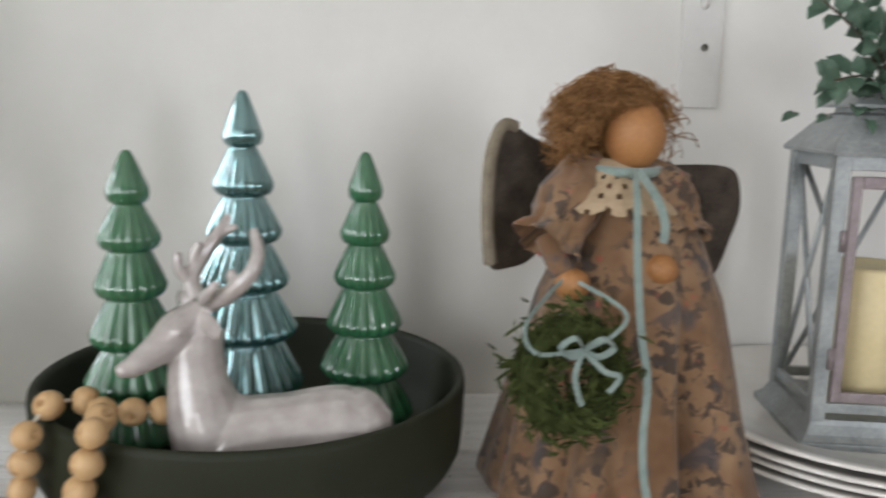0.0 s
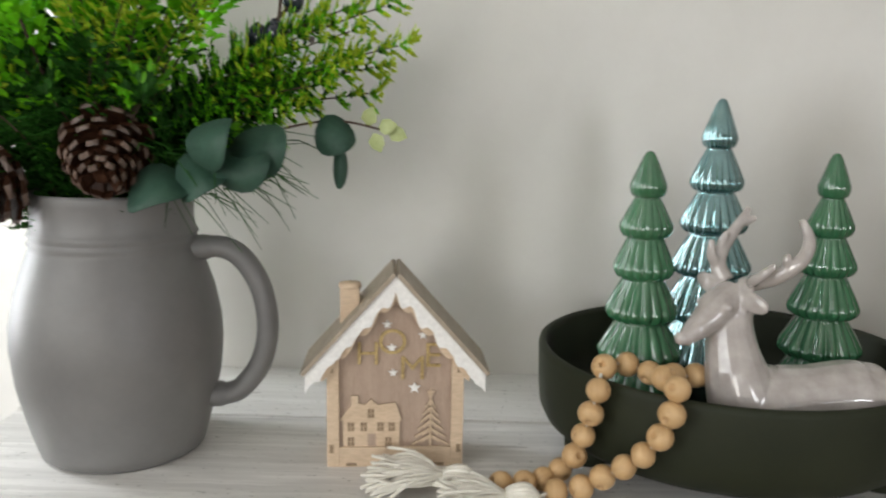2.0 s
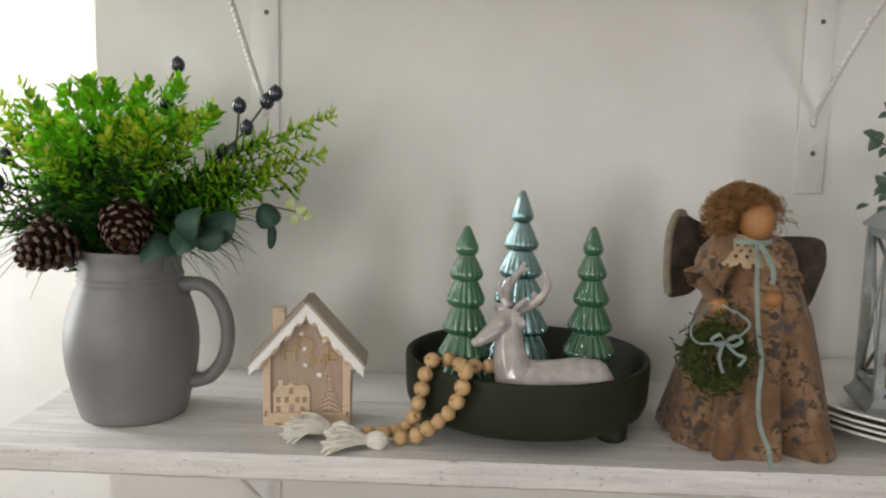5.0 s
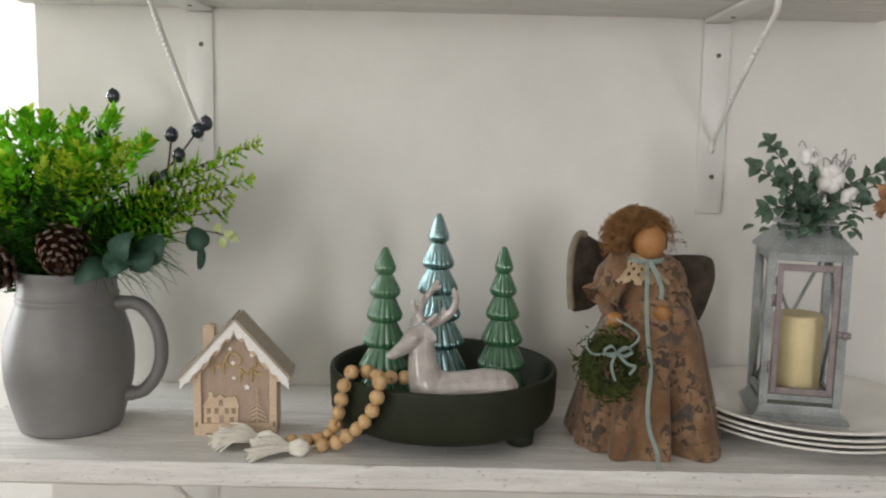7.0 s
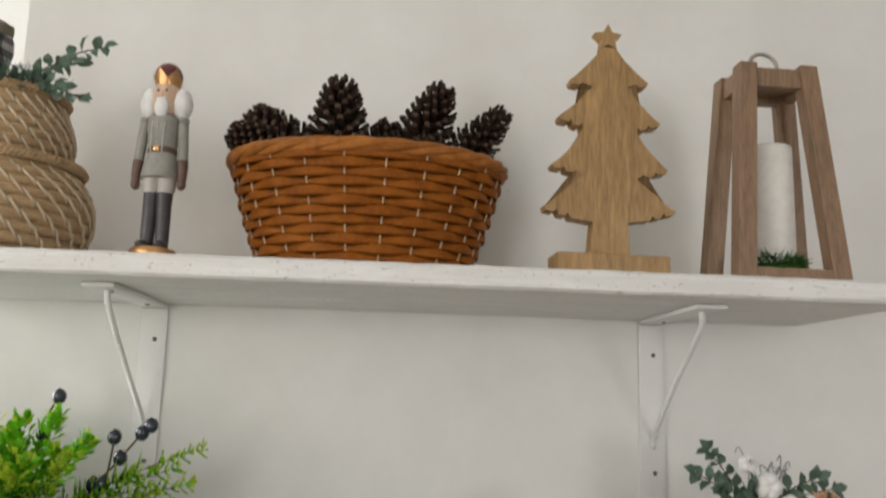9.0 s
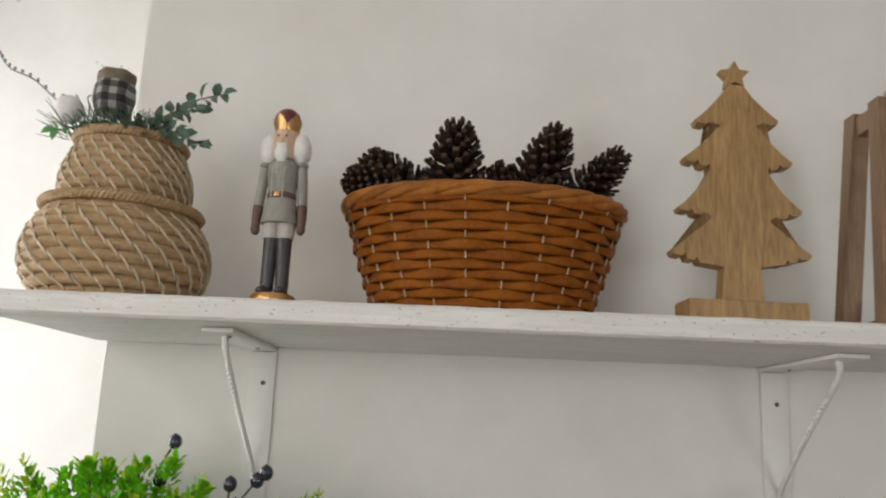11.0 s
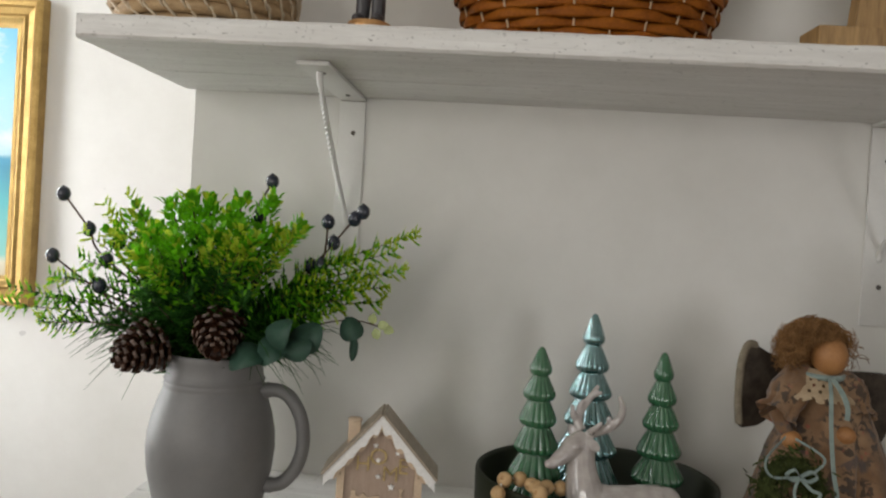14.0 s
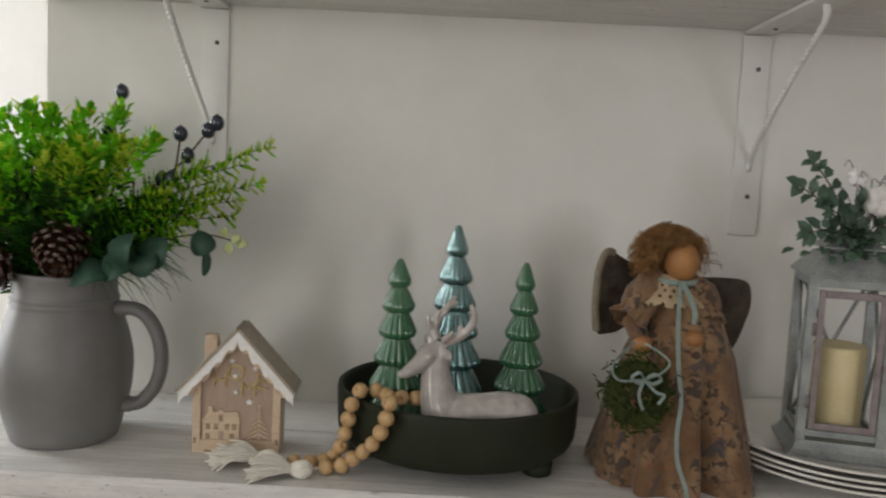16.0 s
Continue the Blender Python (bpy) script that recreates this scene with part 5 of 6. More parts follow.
# ---- plates and candle lantern ----
CHINA = mottled("cream_china", (0.72, 0.69, 0.64), (0.79, 0.77, 0.73), 20, 0.16, 200, 0.01, coat=0.5, grain=0.05)
ZINC = mottled("weathered_zinc", (0.20, 0.215, 0.215), (0.39, 0.41, 0.405), 35, 0.45, 300, 0.1, metal=0.35)
PINKWASH = mottled("reddish_worn_paint", (0.20, 0.16, 0.165), (0.32, 0.27, 0.275), 50, 0.5, 300, 0.25, metal=0.3)
WAX = mottled("ivory_wax", (0.66, 0.55, 0.30), (0.74, 0.63, 0.38), 25, 0.5, 200, 0.03, grain=0.08)
PX, PY = 0.470, -0.167
for k in range(4):
    z = 0.0078 * k
    prof = [(0.0, 0.004), (0.062, 0.004), (0.066, 0.0), (0.07, 0.0), (0.073, 0.0045), (0.09, 0.008), (0.118, 0.0165), (0.1325, 0.0215), (0.1355, 0.0228), (0.1355, 0.0248), (0.133, 0.0252), (0.117, 0.0198), (0.09, 0.0115), (0.078, 0.0085), (0.06, 0.0075), (0.0, 0.0075)]
    prof = [(r * 1.175, h) for r, h in prof]
    ob = part("dinner_plate", lathe(Mesh(), prof, 96), CHINA)
    ob.matrix_world = pose(PX + 0.002 * math.sin(k * 2.1), PY + 0.002 * math.cos(k * 1.7), LOW + z, 0, 0, 0)
    tagged(ob, "cream china dinner plate in a stack on the shelf", "plate", "stack of plates")


def zinc_lantern():
    top = thing("candle_lantern", (0.449, -0.18, LOW + 0.0078 * 3 + 0.0077), "weathered grey metal candle lantern with pitched roof, on stacked plates", "lantern", turn=-12)
    Z1 = 0.226
    base = Mesh()
    box(base, -0.066, 0.066, -0.066, 0.066, 0.0, 0.006, 0.0015)
    lathe(base, [(0.09, 0.006), (0.084, 0.010), (0.079, 0.017), (0.077, 0.021), (0.0, 0.021)], 4, m=pose(0, 0, 0, 0, 0, 45))
    part("base", base, ZINC, top, smooth=False)
    for sx in (-1, 1):
        for sy in (-1, 1):
            x, y = sx * 0.05, sy * 0.05
            part("post", boxm(x - 0.006, x + 0.006, y - 0.006, y + 0.006, 0.02, Z1, 0.001), ZINC, top, smooth=False)
    for z0, z1 in ((0.026, 0.034), (Z1 - 0.014, Z1 - 0.002)):
        for turn in range(4):
            part("rail", boxm(-0.044, 0.044, -0.0535, -0.0475, z0, z1, 0.0008).moved(pose(0, 0, 0, 0, 0, 90 * turn)), ZINC, top, smooth=False)
    # cross bars on the sides and the back
    for turn in (90, 180, 270):
        for s in (-1, 1):
            m = tube(Mesh(), [(-0.043 * s, -0.05, 0.034), (0.043 * s, -0.0505 - 0.001 * s, Z1 - 0.014)], 0.0026, 8)
            part("cross_bar", m.moved(pose(0, 0, 0, 0, 0, turn)), ZINC, top)
    # door frame in front
    door = Mesh()
    for x0, x1, z0, z1 in ((-0.042, -0.034, 0.036, Z1 - 0.018), (0.034, 0.042, 0.036, Z1 - 0.018), (-0.034, 0.034, 0.036, 0.044), (-0.034, 0.034, Z1 - 0.027, Z1 - 0.018)):
        box(door, x0, x1, -0.0575, -0.0525, z0, z1, 0.0012)
    d = part("door", door, PINKWASH, top, "worn reddish-grey door frame", smooth=False)
    latch = Mesh()
    box(latch, 0.042, 0.06, -0.0625, -0.058, 0.115, 0.123, 0.001)
    ball(latch, (0.052, -0.064, 0.119), (0.005, 0.004, 0.005), 10, 8)
    part("latch", latch, PINKWASH, d)
    for z in (0.07, 0.16):
        part("hinge", tube(Mesh(), [(-0.045, -0.057, z - 0.008), (-0.045, -0.057, z + 0.008)], 0.0025, 8), PINKWASH, d)
    roof = Mesh()
    lathe(roof, [(0.0855, Z1 - 0.003), (0.0865, Z1 + 0.000), (0.053, Z1 + 0.026), (0.042, Z1 + 0.028)], 4, m=pose(0, 0, 0, 0, 0, 45))
    lathe(roof, [(0.042, Z1 + 0.026), (0.042, Z1 + 0.032), (0.056, Z1 + 0.032), (0.0565, Z1 + 0.034), (0.012, Z1 + 0.052), (0.0, Z1 + 0.054)], 4, m=pose(0, 0, 0, 0, 0, 45))
    part("roof", roof, ZINC, top, smooth=False)
    top.scale = (0.91, 0.91, 1.0)
    return top


zinc_lantern()
cz = LOW + 0.0078 * 3 + 0.0077 + 0.0215
candle = part("candle", lathe(Mesh(), [(0.0, 0.0), (0.0265, 0.0), (0.0275, 0.001), (0.0275, 0.111), (0.0265, 0.1145), (0.024, 0.1125), (0.015, 0.1105), (0.0, 0.11)], 40, lambda i, a, r, z: r * (1 + 0.006 * math.sin(3 * a + z * 60))), WAX)
candle.matrix_world = pose(0.450, -0.182, cz) @ Matrix.Diagonal((1.15, 1.15, 1.0, 1))
tagged(candle, "ivory pillar candle inside the grey lantern", "candle")


# ---- posy on the lantern roof ----
GREYLEAF = mottled("grey_green_leaf", (0.045, 0.085, 0.055), (0.09, 0.15, 0.10), 60, 0.5, 400, 0.15, vary=0.3)
COTTONBALL = mottled("white_cotton_boll", (0.72, 0.70, 0.68), (0.84, 0.82, 0.80), 60, 0.9, 500, 0.5, sheen=0.3)
DRIED = mottled("dried_orange_flower", (0.34, 0.17, 0.08), (0.52, 0.31, 0.17), 60, 0.8, 500, 0.3, vary=0.25)
SILVERTWIG = mottled("frosted_twig", (0.20, 0.19, 0.19), (0.42, 0.41, 0.42), 120, 0.6, 600, 0.4)


def sprig(top, pts, n, length, width, rng, mat):
    """A thin stem with pairs of leaves, each leaf a piece of its own."""
    pts = spline(pts, n)
    stem = part("eucalyptus_sprig", tube(Mesh(), pts, 0.0009, 5), STEM, top)

    def one(p, way, nor, l, w):
        m = Mesh()
        leaf(m, p, way, nor, l, w, 0, 0.2)
        part("leaf", m, mat, stem)

    for i in range(1, n):
        d = (pts[i] - pts[i - 1]).normalized()
        for s in (-1, 1):
            away = d.cross(rand_dir(rng, (0.2, -1, 0.4), 0.35)).normalized() * s
            one(pts[i], away + d * 0.6, rand_dir(rng, (0, -1, 0.5), 0.5), length * rng.uniform(0.75, 1.15), width * rng.uniform(0.8, 1.15))
    one(pts[-1], d, (0, -1, 0.3), length, width)


def posy():
    C = Vector((0.453, -0.185, 1.492))
    top = thing("posy", C, "small posy of eucalyptus, cotton bolls and dried orange flower", "plant")
    rng = random.Random(5)
    for tip in ((-0.066, -0.02, 0.10), (-0.088, -0.03, 0.072), (-0.06, -0.04, 0.05), (-0.07, -0.03, 0.015), (0.095, -0.03, 0.055), (0.07, -0.04, 0.07), (0.04, -0.05, 0.03), (-0.02, -0.04, 0.055)):
        t = Vector(tip)
        sprig(top, [(0, 0, 0.0), t * 0.5 + Vector((0, 0, 0.012)), t], 8, 0.021, 0.013, rng, GREYLEAF)
    m = Mesh()
    for k in range(120):
        b = Vector((rng.gauss(-0.005, 0.025), rng.gauss(-0.015, 0.018), rng.uniform(-0.012, 0.02)))
        leaf(m, b, rand_dir(rng, (b.x * 12, -0.7, -0.1), 0.5), (0, -0.5, 1), rng.uniform(0.016, 0.026), rng.uniform(0.008, 0.013))
    tagged(part("foliage", m, GREYLEAF, top, smooth=False), kind="stuff")
    for p, r in (((0.006, -0.035, 0.058), 0.017), ((-0.018, -0.03, 0.085), 0.012), ((0.034, -0.035, 0.035), 0.012)):
        m = Mesh()
        for k in range(5):
            a = TAU * k / 5
            ball(m, Vector(p) + Vector((math.cos(a) * r * 0.5, -r * 0.2, math.sin(a) * r * 0.5)), r * 0.62, 12, 8)
        part("cotton_boll", m, COTTONBALL, top, "fluffy white cotton boll")
    m = Mesh()
    for k in range(46):
        a = rng.uniform(0, TAU)
        d = Vector((math.cos(a), rng.uniform(-1.2, 0.1), math.sin(a)))
        leaf(m, Vector((0.083, -0.035, 0.032)), d, rand_dir(rng, (0, -1, 0), 0.5), rng.uniform(0.02, 0.032), 0.011, 0, 0.35)
    part("dried_flower", m, DRIED, top, "orange-brown dried flower", smooth=False)
    for k in range(16):
        m = Mesh()
        t = Vector((rng.uniform(-0.035, 0.045), rng.uniform(-0.05, 0.0), rng.uniform(0.07, 0.105)))
        tube(m, spline([(0, 0, 0.02), t * 0.6 + Vector((rng.gauss(0, 0.008), 0, 0)), t, t + Vector((rng.uniform(-0.015, 0.015), -0.005, -0.006))], 10), 0.0008, 5)
        part("twig", m, SILVERTWIG, top, "frosted grey twig")


posy()


# ---- upper shelf: coiled basket ----
SEAGRASS = mottled("coiled_seagrass", (0.28, 0.175, 0.08), (0.49, 0.34, 0.185), 60, 0.75, 320, 0.6, stretch=(1, 1, 3), vary=0.18)
STITCH = mottled("pale_stitching_grass", (0.48, 0.38, 0.25), (0.62, 0.51, 0.37), 90, 0.7, 400, 0.4, vary=0.15)


def coil_basket():
    top = thing("seagrass_basket", (-0.57, -0.205, UP), "two-tiered coiled seagrass basket with pale diagonal stitching", "basket")
    lower = [(0.098, 0.007), (0.110, 0.021), (0.1175, 0.035), (0.1215, 0.049), (0.1225, 0.063), (0.1205, 0.077), (0.116, 0.091), (0.109, 0.104), (0.100, 0.116)]
    upper = [(0.084, 0.137), (0.087, 0.150), (0.0878, 0.163), (0.0858, 0.176), (0.0815, 0.189), (0.076, 0.202), (0.0715, 0.214)]
    lower, upper = [(r * 0.965, z) for r, z in lower], [(r * 0.955, z) for r, z in upper]
    rng = random.Random(3)
    for name, rows, skew in (("lower_tier", lower, 0.13), ("upper_tier", upper, 0.16)):
        tier = new(name)
        tier.parent = top
        for j, (r, z) in enumerate(rows):
            m = Mesh()
            pts = [((r - 0.006 + 0.0007 * math.sin(5 * a + j)) * math.cos(a), (r - 0.006 + 0.0007 * math.sin(5 * a + j)) * math.sin(a), z + 0.0006 * math.sin(7 * a + j * 2)) for a in [TAU * k / 72 for k in range(72)]]
            tube(m, pts, 0.0088, 8, 0, True)
            part("coil", m, SEAGRASS, tier)
        s = Mesh()
        n = 25
        for j in range(len(rows) - 1):
            (r0, z0), (r1, z1) = rows[j], rows[j + 1]
            for k in range(n):
                a = TAU * k / n + skew * (-j) + rng.uniform(-0.01, 0.01)
                b = a - skew * 1.15
                q = [((r0 + 0.0005) * math.cos(a), (r0 + 0.0005) * math.sin(a), z0 - 0.005), ((r0 + 0.0032) * math.cos(a - 0.3 * skew), (r0 + 0.0032) * math.sin(a - 0.3 * skew), z0 + 0.002), ((r1 + 0.0032) * math.cos(b + 0.3 * skew), (r1 + 0.0032) * math.sin(b + 0.3 * skew), z1 - 0.002), ((r1 + 0.0005) * math.cos(b), (r1 + 0.0005) * math.sin(b), z1 + 0.004)]
                tube(s, q, [0.0012, 0.0019, 0.0019, 0.0012], 6)
        tagged(part("stitching", s, STITCH, tier, "pale diagonal stitches"), kind="stuff")
    m = Mesh()
    # braided rims
    for r, z, rr, turns in ((0.1, 0.1275, 0.0052, 34), (0.0705, 0.223, 0.005, 26)):
        for ph in (0, TAU / 3, 2 * TAU / 3):
            pts = []
            for k in range(turns * 6):
                a = TAU * k / (turns * 6)
                w = turns * a + ph
                pts.append(((r + rr * 0.8 * math.cos(w)) * math.cos(a), (r + rr * 0.8 * math.cos(w)) * math.sin(a), z + rr * 0.8 * math.sin(w)))
            tube(m, pts, rr * 0.72, 6, 0, True)
    part("braided_rim", m, SEAGRASS, top, "twisted rope rims")


coil_basket()


def buffalo_check():
    m, nt, b = node_mat("black_white_check_cloth", 0.9, sheen=0.2)
    c = nt.nodes.new("ShaderNodeTexCoord")
    sep = nt.nodes.new("ShaderNodeSeparateXYZ")
    nt.links.new(c.outputs["Object"], sep.inputs[0])
    outs = []
    for ax, f in ((0, 330), (2, 330)):
        s = nt.nodes.new("ShaderNodeMath")
        s.operation = "MULTIPLY"
        s.inputs[1].default_value = f
        nt.links.new(sep.outputs[ax], s.inputs[0])
        w = nt.nodes.new("ShaderNodeMath")
        w.operation = "SINE"
        nt.links.new(s.outputs[0], w.inputs[0])
        g = nt.nodes.new("ShaderNodeMath")
        g.operation = "GREATER_THAN"
        g.inputs[1].default_value = 0.0
        nt.links.new(w.outputs[0], g.inputs[0])
        outs.append(g.outputs[0])
    add = nt.nodes.new("ShaderNodeMath")
    nt.links.new(outs[0], add.inputs[0])
    nt.links.new(outs[1], add.inputs[1])
    half = nt.nodes.new("ShaderNodeMath")
    half.operation = "MULTIPLY"
    half.inputs[1].default_value = 0.5
    nt.links.new(add.outputs[0], half.inputs[0])
    nt.links.new(ramp(nt, half.outputs[0], [(0.1, (0.02, 0.02, 0.022)), (0.5, (0.085, 0.08, 0.08)), (0.9, (0.34, 0.32, 0.30))]), b.inputs["Base Color"])
    bump(nt, b, noise_tex(nt, c.outputs["Object"], 900, 2), 0.4, 0.0004)
    return m


IVY = mottled("mid_green_leaf", (0.06, 0.20, 0.05), (0.13, 0.34, 0.10), 60, 0.45, 400, 0.15, vary=0.2, thin=0.3)


def basket_posy():
    C = Vector((-0.568, -0.215, UP + 0.222))
    top = thing("winter_posy", C, "winter posy with checked cloth bow, white bauble, twig and eucalyptus", "plant")
    rng = random.Random(9)
    for tip in ((0.132, -0.04, 0.062), (0.10, -0.05, 0.035), (0.112, -0.05, -0.012), (0.085, -0.05, 0.0), (-0.088, -0.03, 0.008)):
        t = Vector(tip)
        sprig(top, [(t.x * 0.15, -0.02, -0.005), t * 0.55 + Vector((0, 0, 0.016)), t], 8 if t.x > 0 else 5, 0.022, 0.012, rng, GREYLEAF if t.x > 0 else IVY)
    m = Mesh()
    for k in range(260):
        b = Vector((rng.gauss(-0.01, 0.03), rng.gauss(-0.02, 0.018), 0.0))
        w = rand_dir(rng, (b.x * 10, -0.4, 0.9), 0.4)
        l = rng.uniform(0.025, 0.05)
        tube(m, [b, b + w * l * 0.6, b + w * l], [0.0006, 0.0006, 0.0003], 4)
    tagged(part("pine_needles", m, GREYLEAF, top, "frosted grey-green needles"), kind="stuff")
    m = Mesh()
    for k in range(60):
        b = Vector((rng.gauss(-0.005, 0.028), rng.gauss(-0.03, 0.015), rng.uniform(-0.005, 0.014)))
        leaf(m, b, rand_dir(rng, (b.x * 10, -0.6, 0.4), 0.5), (0, -0.5, 1), rng.uniform(0.015, 0.024), rng.uniform(0.007, 0.011))
    tagged(part("foliage", m, GREYLEAF, top, smooth=False), kind="stuff")
    cup = lathe(Mesh(), [(0.0, 0.034), (0.022, 0.034), (0.0275, 0.044), (0.0305, 0.058), (0.029, 0.074), (0.0245, 0.084), (0.0215, 0.084), (0.024, 0.073), (0.025, 0.058), (0.02, 0.046), (0.0, 0.04)], 32, lambda i, a, r, z: r * 0.88 * (1 + 0.06 * math.sin(6 * a)), m=Matrix.Translation((-0.022, -0.02, 0)))
    part("check_bow", cup, buffalo_check(), top, "black and white checked cloth bow")
    part("burlap_lining", lathe(Mesh(), [(0.023, 0.076), (0.0245, 0.088), (0.0235, 0.0945), (0.020, 0.088), (0.0, 0.082)], 28, lambda i, a, r, z: r * (1 + 0.07 * math.sin(6 * a)), m=Matrix.Translation((-0.022, -0.02, 0))), BURLAP_EDGE, top, "tan burlap lining")
    part("bauble", ball(Mesh(), (-0.077, -0.03, 0.037), 0.0195, 20, 14), COTTONBALL, top, "frosted white bauble")
    tw = Mesh()
    path = [(-0.05, -0.02, 0.01), (-0.09, -0.03, 0.045), (-0.13, -0.03, 0.078), (-0.165, -0.03, 0.093), (-0.182, -0.03, 0.112)]
    tube(tw, spline(path, 24), [0.0016 - 0.0008 * i / 23 for i in range(24)], 6)
    for p in spline(path, 14)[4:]:
        ball(tw, p + Vector((0, -0.002, 0.003)), (0.0022, 0.0022, 0.0034), 8, 6)
    for k in range(5):
        tube(tw, spline([(-0.06 + k * 0.012, -0.03, 0.02), (-0.075 + k * 0.012, -0.035, 0.05), (-0.09 + k * 0.02, -0.03, 0.058)], 8), 0.0012, 5)
    part("twig", tw, SILVERTWIG, top, "bare frosted budding twig")
    for dx in (-0.004, 0.004):
        part("twig", tube(Mesh(), [(-0.024 + dx, -0.02, 0.07), (-0.028 + dx * 2, -0.02, 0.1), (-0.032 + dx * 3.5, -0.02, 0.108)], 0.0009, 5), STITCH, top)


basket_posy()


# ---- upper shelf: nutcracker ----
NUT_COAT = mottled("grey_green_coat", (0.24, 0.23, 0.20), (0.34, 0.33, 0.29), 60, 0.5, 400, 0.15)
NUT_BREECH = mottled("pale_breeches", (0.40, 0.37, 0.33), (0.52, 0.48, 0.44), 60, 0.5, 400, 0.15)
NUT_BOOT = mottled("dark_boots", (0.035, 0.032, 0.035), (0.07, 0.065, 0.068), 60, 0.4, 400, 0.15)
NUT_SKIN = mottled("painted_face", (0.58, 0.39, 0.27), (0.66, 0.46, 0.33), 40, 0.45, 300, 0.1)
NUT_RED = mottled("dark_red_paint", (0.085, 0.018, 0.02), (0.15, 0.03, 0.032), 60, 0.35, 300, 0.1)
NUT_FUR = mottled("white_fur", (0.70, 0.69, 0.67), (0.85, 0.84, 0.82), 90, 0.95, 900, 0.7, sheen=0.4)
NUT_BROWN = mottled("brown_leather_paint", (0.09, 0.05, 0.035), (0.15, 0.085, 0.06), 60, 0.45, 300, 0.15)
COPPER = mottled("copper_gold_paint", (0.52, 0.27, 0.10), (0.68, 0.40, 0.18), 50, 0.3, 300, 0.1, metal=0.75)


def nutcracker():
    g = Mesh()
    T = lambda x, y=0.0: Matrix.Translation((x, y, 0))
    lathe(g, [(0.0, 0.0), (0.0305, 0.0), (0.0315, 0.002), (0.031, 0.008), (0.0285, 0.011), (0.0, 0.0115)], 36, mat=7)
    for s in (-1, 1):
        lathe(g, [(0.0, 0.0115), (0.0085, 0.0115), (0.0092, 0.02), (0.0098, 0.045), (0.0105, 0.07), (0.0112, 0.084), (0.009, 0.086), (0.0, 0.086)], 18, mat=2, m=T(s * 0.0115) @ pose(0, 0, 0, 0, -1.5 * s, 0))
        ball(g, (s * 0.013, -0.008, 0.0155), (0.009, 0.0155, 0.0062), 14, 8, 2)
        lathe(g, [(0.0, 0.084), (0.0115, 0.084), (0.0128, 0.095), (0.0132, 0.112), (0.0, 0.112)], 18, mat=1, m=T(s * 0.0105))
        # arm, glove, epaulette
        tube(g, [(s * 0.0275, 0, 0.178), (s * 0.0305, -0.001, 0.15), (s * 0.0325, -0.002, 0.126)], [0.0076, 0.0073, 0.0068], 14, 0)
        tube(g, [(s * 0.0325, -0.002, 0.127), (s * 0.0335, -0.003, 0.112), (s * 0.0335, -0.004, 0.1)], [0.0074, 0.0068, 0.006], 14, 6)
        ball(g, (s * 0.0335, -0.004, 0.096), (0.0064, 0.0068, 0.008), 12, 8, 6)
        ball(g, (s * 0.0275, 0, 0.1825), (0.0088, 0.0085, 0.0042), 12, 8, 0)
        ball(g, (s * 0.0235, 0.002, 0.205), (0.0145, 0.014, 0.0215), 14, 10, 5)
        tube(g, [(s * 0.008, -0.0205, 0.135), (s * 0.0085, -0.021, 0.15), (s * 0.009, -0.019, 0.175)], 0.001, 6, 1)
        ball(g, (s * 0.006, -0.0178, 0.2185), (0.0016, 0.001, 0.0018), 8, 6, 2)
    lathe(g, [(0.0, 0.103), (0.0265, 0.103), (0.0265, 0.108), (0.0225, 0.128), (0.0195, 0.138), (0.0195, 0.142), (0.021, 0.155), (0.0235, 0.172), (0.0225, 0.182), (0.016, 0.189), (0.0, 0.191)], 30, lambda i, a, r, z: r * (0.84 + 0.16 * abs(math.cos(a))), 0)
    lathe(g, [(0.0196, 0.1355), (0.0206, 0.137), (0.0206, 0.142), (0.0196, 0.1435)], 30, lambda i, a, r, z: r * (0.86 + 0.16 * abs(math.cos(a))), 6)
    box(g, -0.004, 0.004, -0.0208, -0.0185, 0.1365, 0.143, 0.0008, 7)
    for k in range(5):
        ball(g, (0.0, -0.0215, 0.148 + k * 0.0065), 0.0013, 8, 6, 1)
    lathe(g, [(0.0, 0.188), (0.0155, 0.19), (0.0182, 0.2), (0.0182, 0.222), (0.017, 0.23), (0.0, 0.231)], 26, mat=3)
    ball(g, (0, -0.0165, 0.212), (0.0026, 0.0036, 0.0048), 10, 8, 3)
    ball(g, (0, -0.0155, 0.1955), (0.0105, 0.006, 0.0145), 14, 10, 5)
    box(g, -0.006, 0.006, -0.0178, -0.0155, 0.2035, 0.2058, 0.0006, 5)
    for s in (-1, 1):
        ball(g, (s * 0.0045, -0.0168, 0.2075), (0.0048, 0.0022, 0.0014), 10, 6, 5)
    # crown: red cap inside a pointed copper band
    ball(g, (0, 0, 0.2435), (0.0192, 0.019, 0.0175), 20, 14, 4)
    seg = 40
    vs, fs = [], []
    for i in range(3):
        for k in range(seg):
            a = TAU * k / seg
            r = (0.0172, 0.0192, 0.0204)[i]
            z = (0.2265, 0.236, 0.2425 + 0.0075 * (1 - abs(((k % 8) - 4) / 4) * 2))[i]
            vs.append((r * math.cos(a), r * math.sin(a), z))
    for i in range(2):
        for k in range(seg):
            fs.append((i * seg + k, i * seg + (k + 1) % seg, (i + 1) * seg + (k + 1) % seg, (i + 1) * seg + k))
    g.add(vs, fs, 7)
    mid_x = (min(v[0] for v in g.v) + max(v[0] for v in g.v)) / 2
    g.v = [(mid_x + (v[0] - mid_x) * 0.9, v[1], v[2]) for v in g.v]
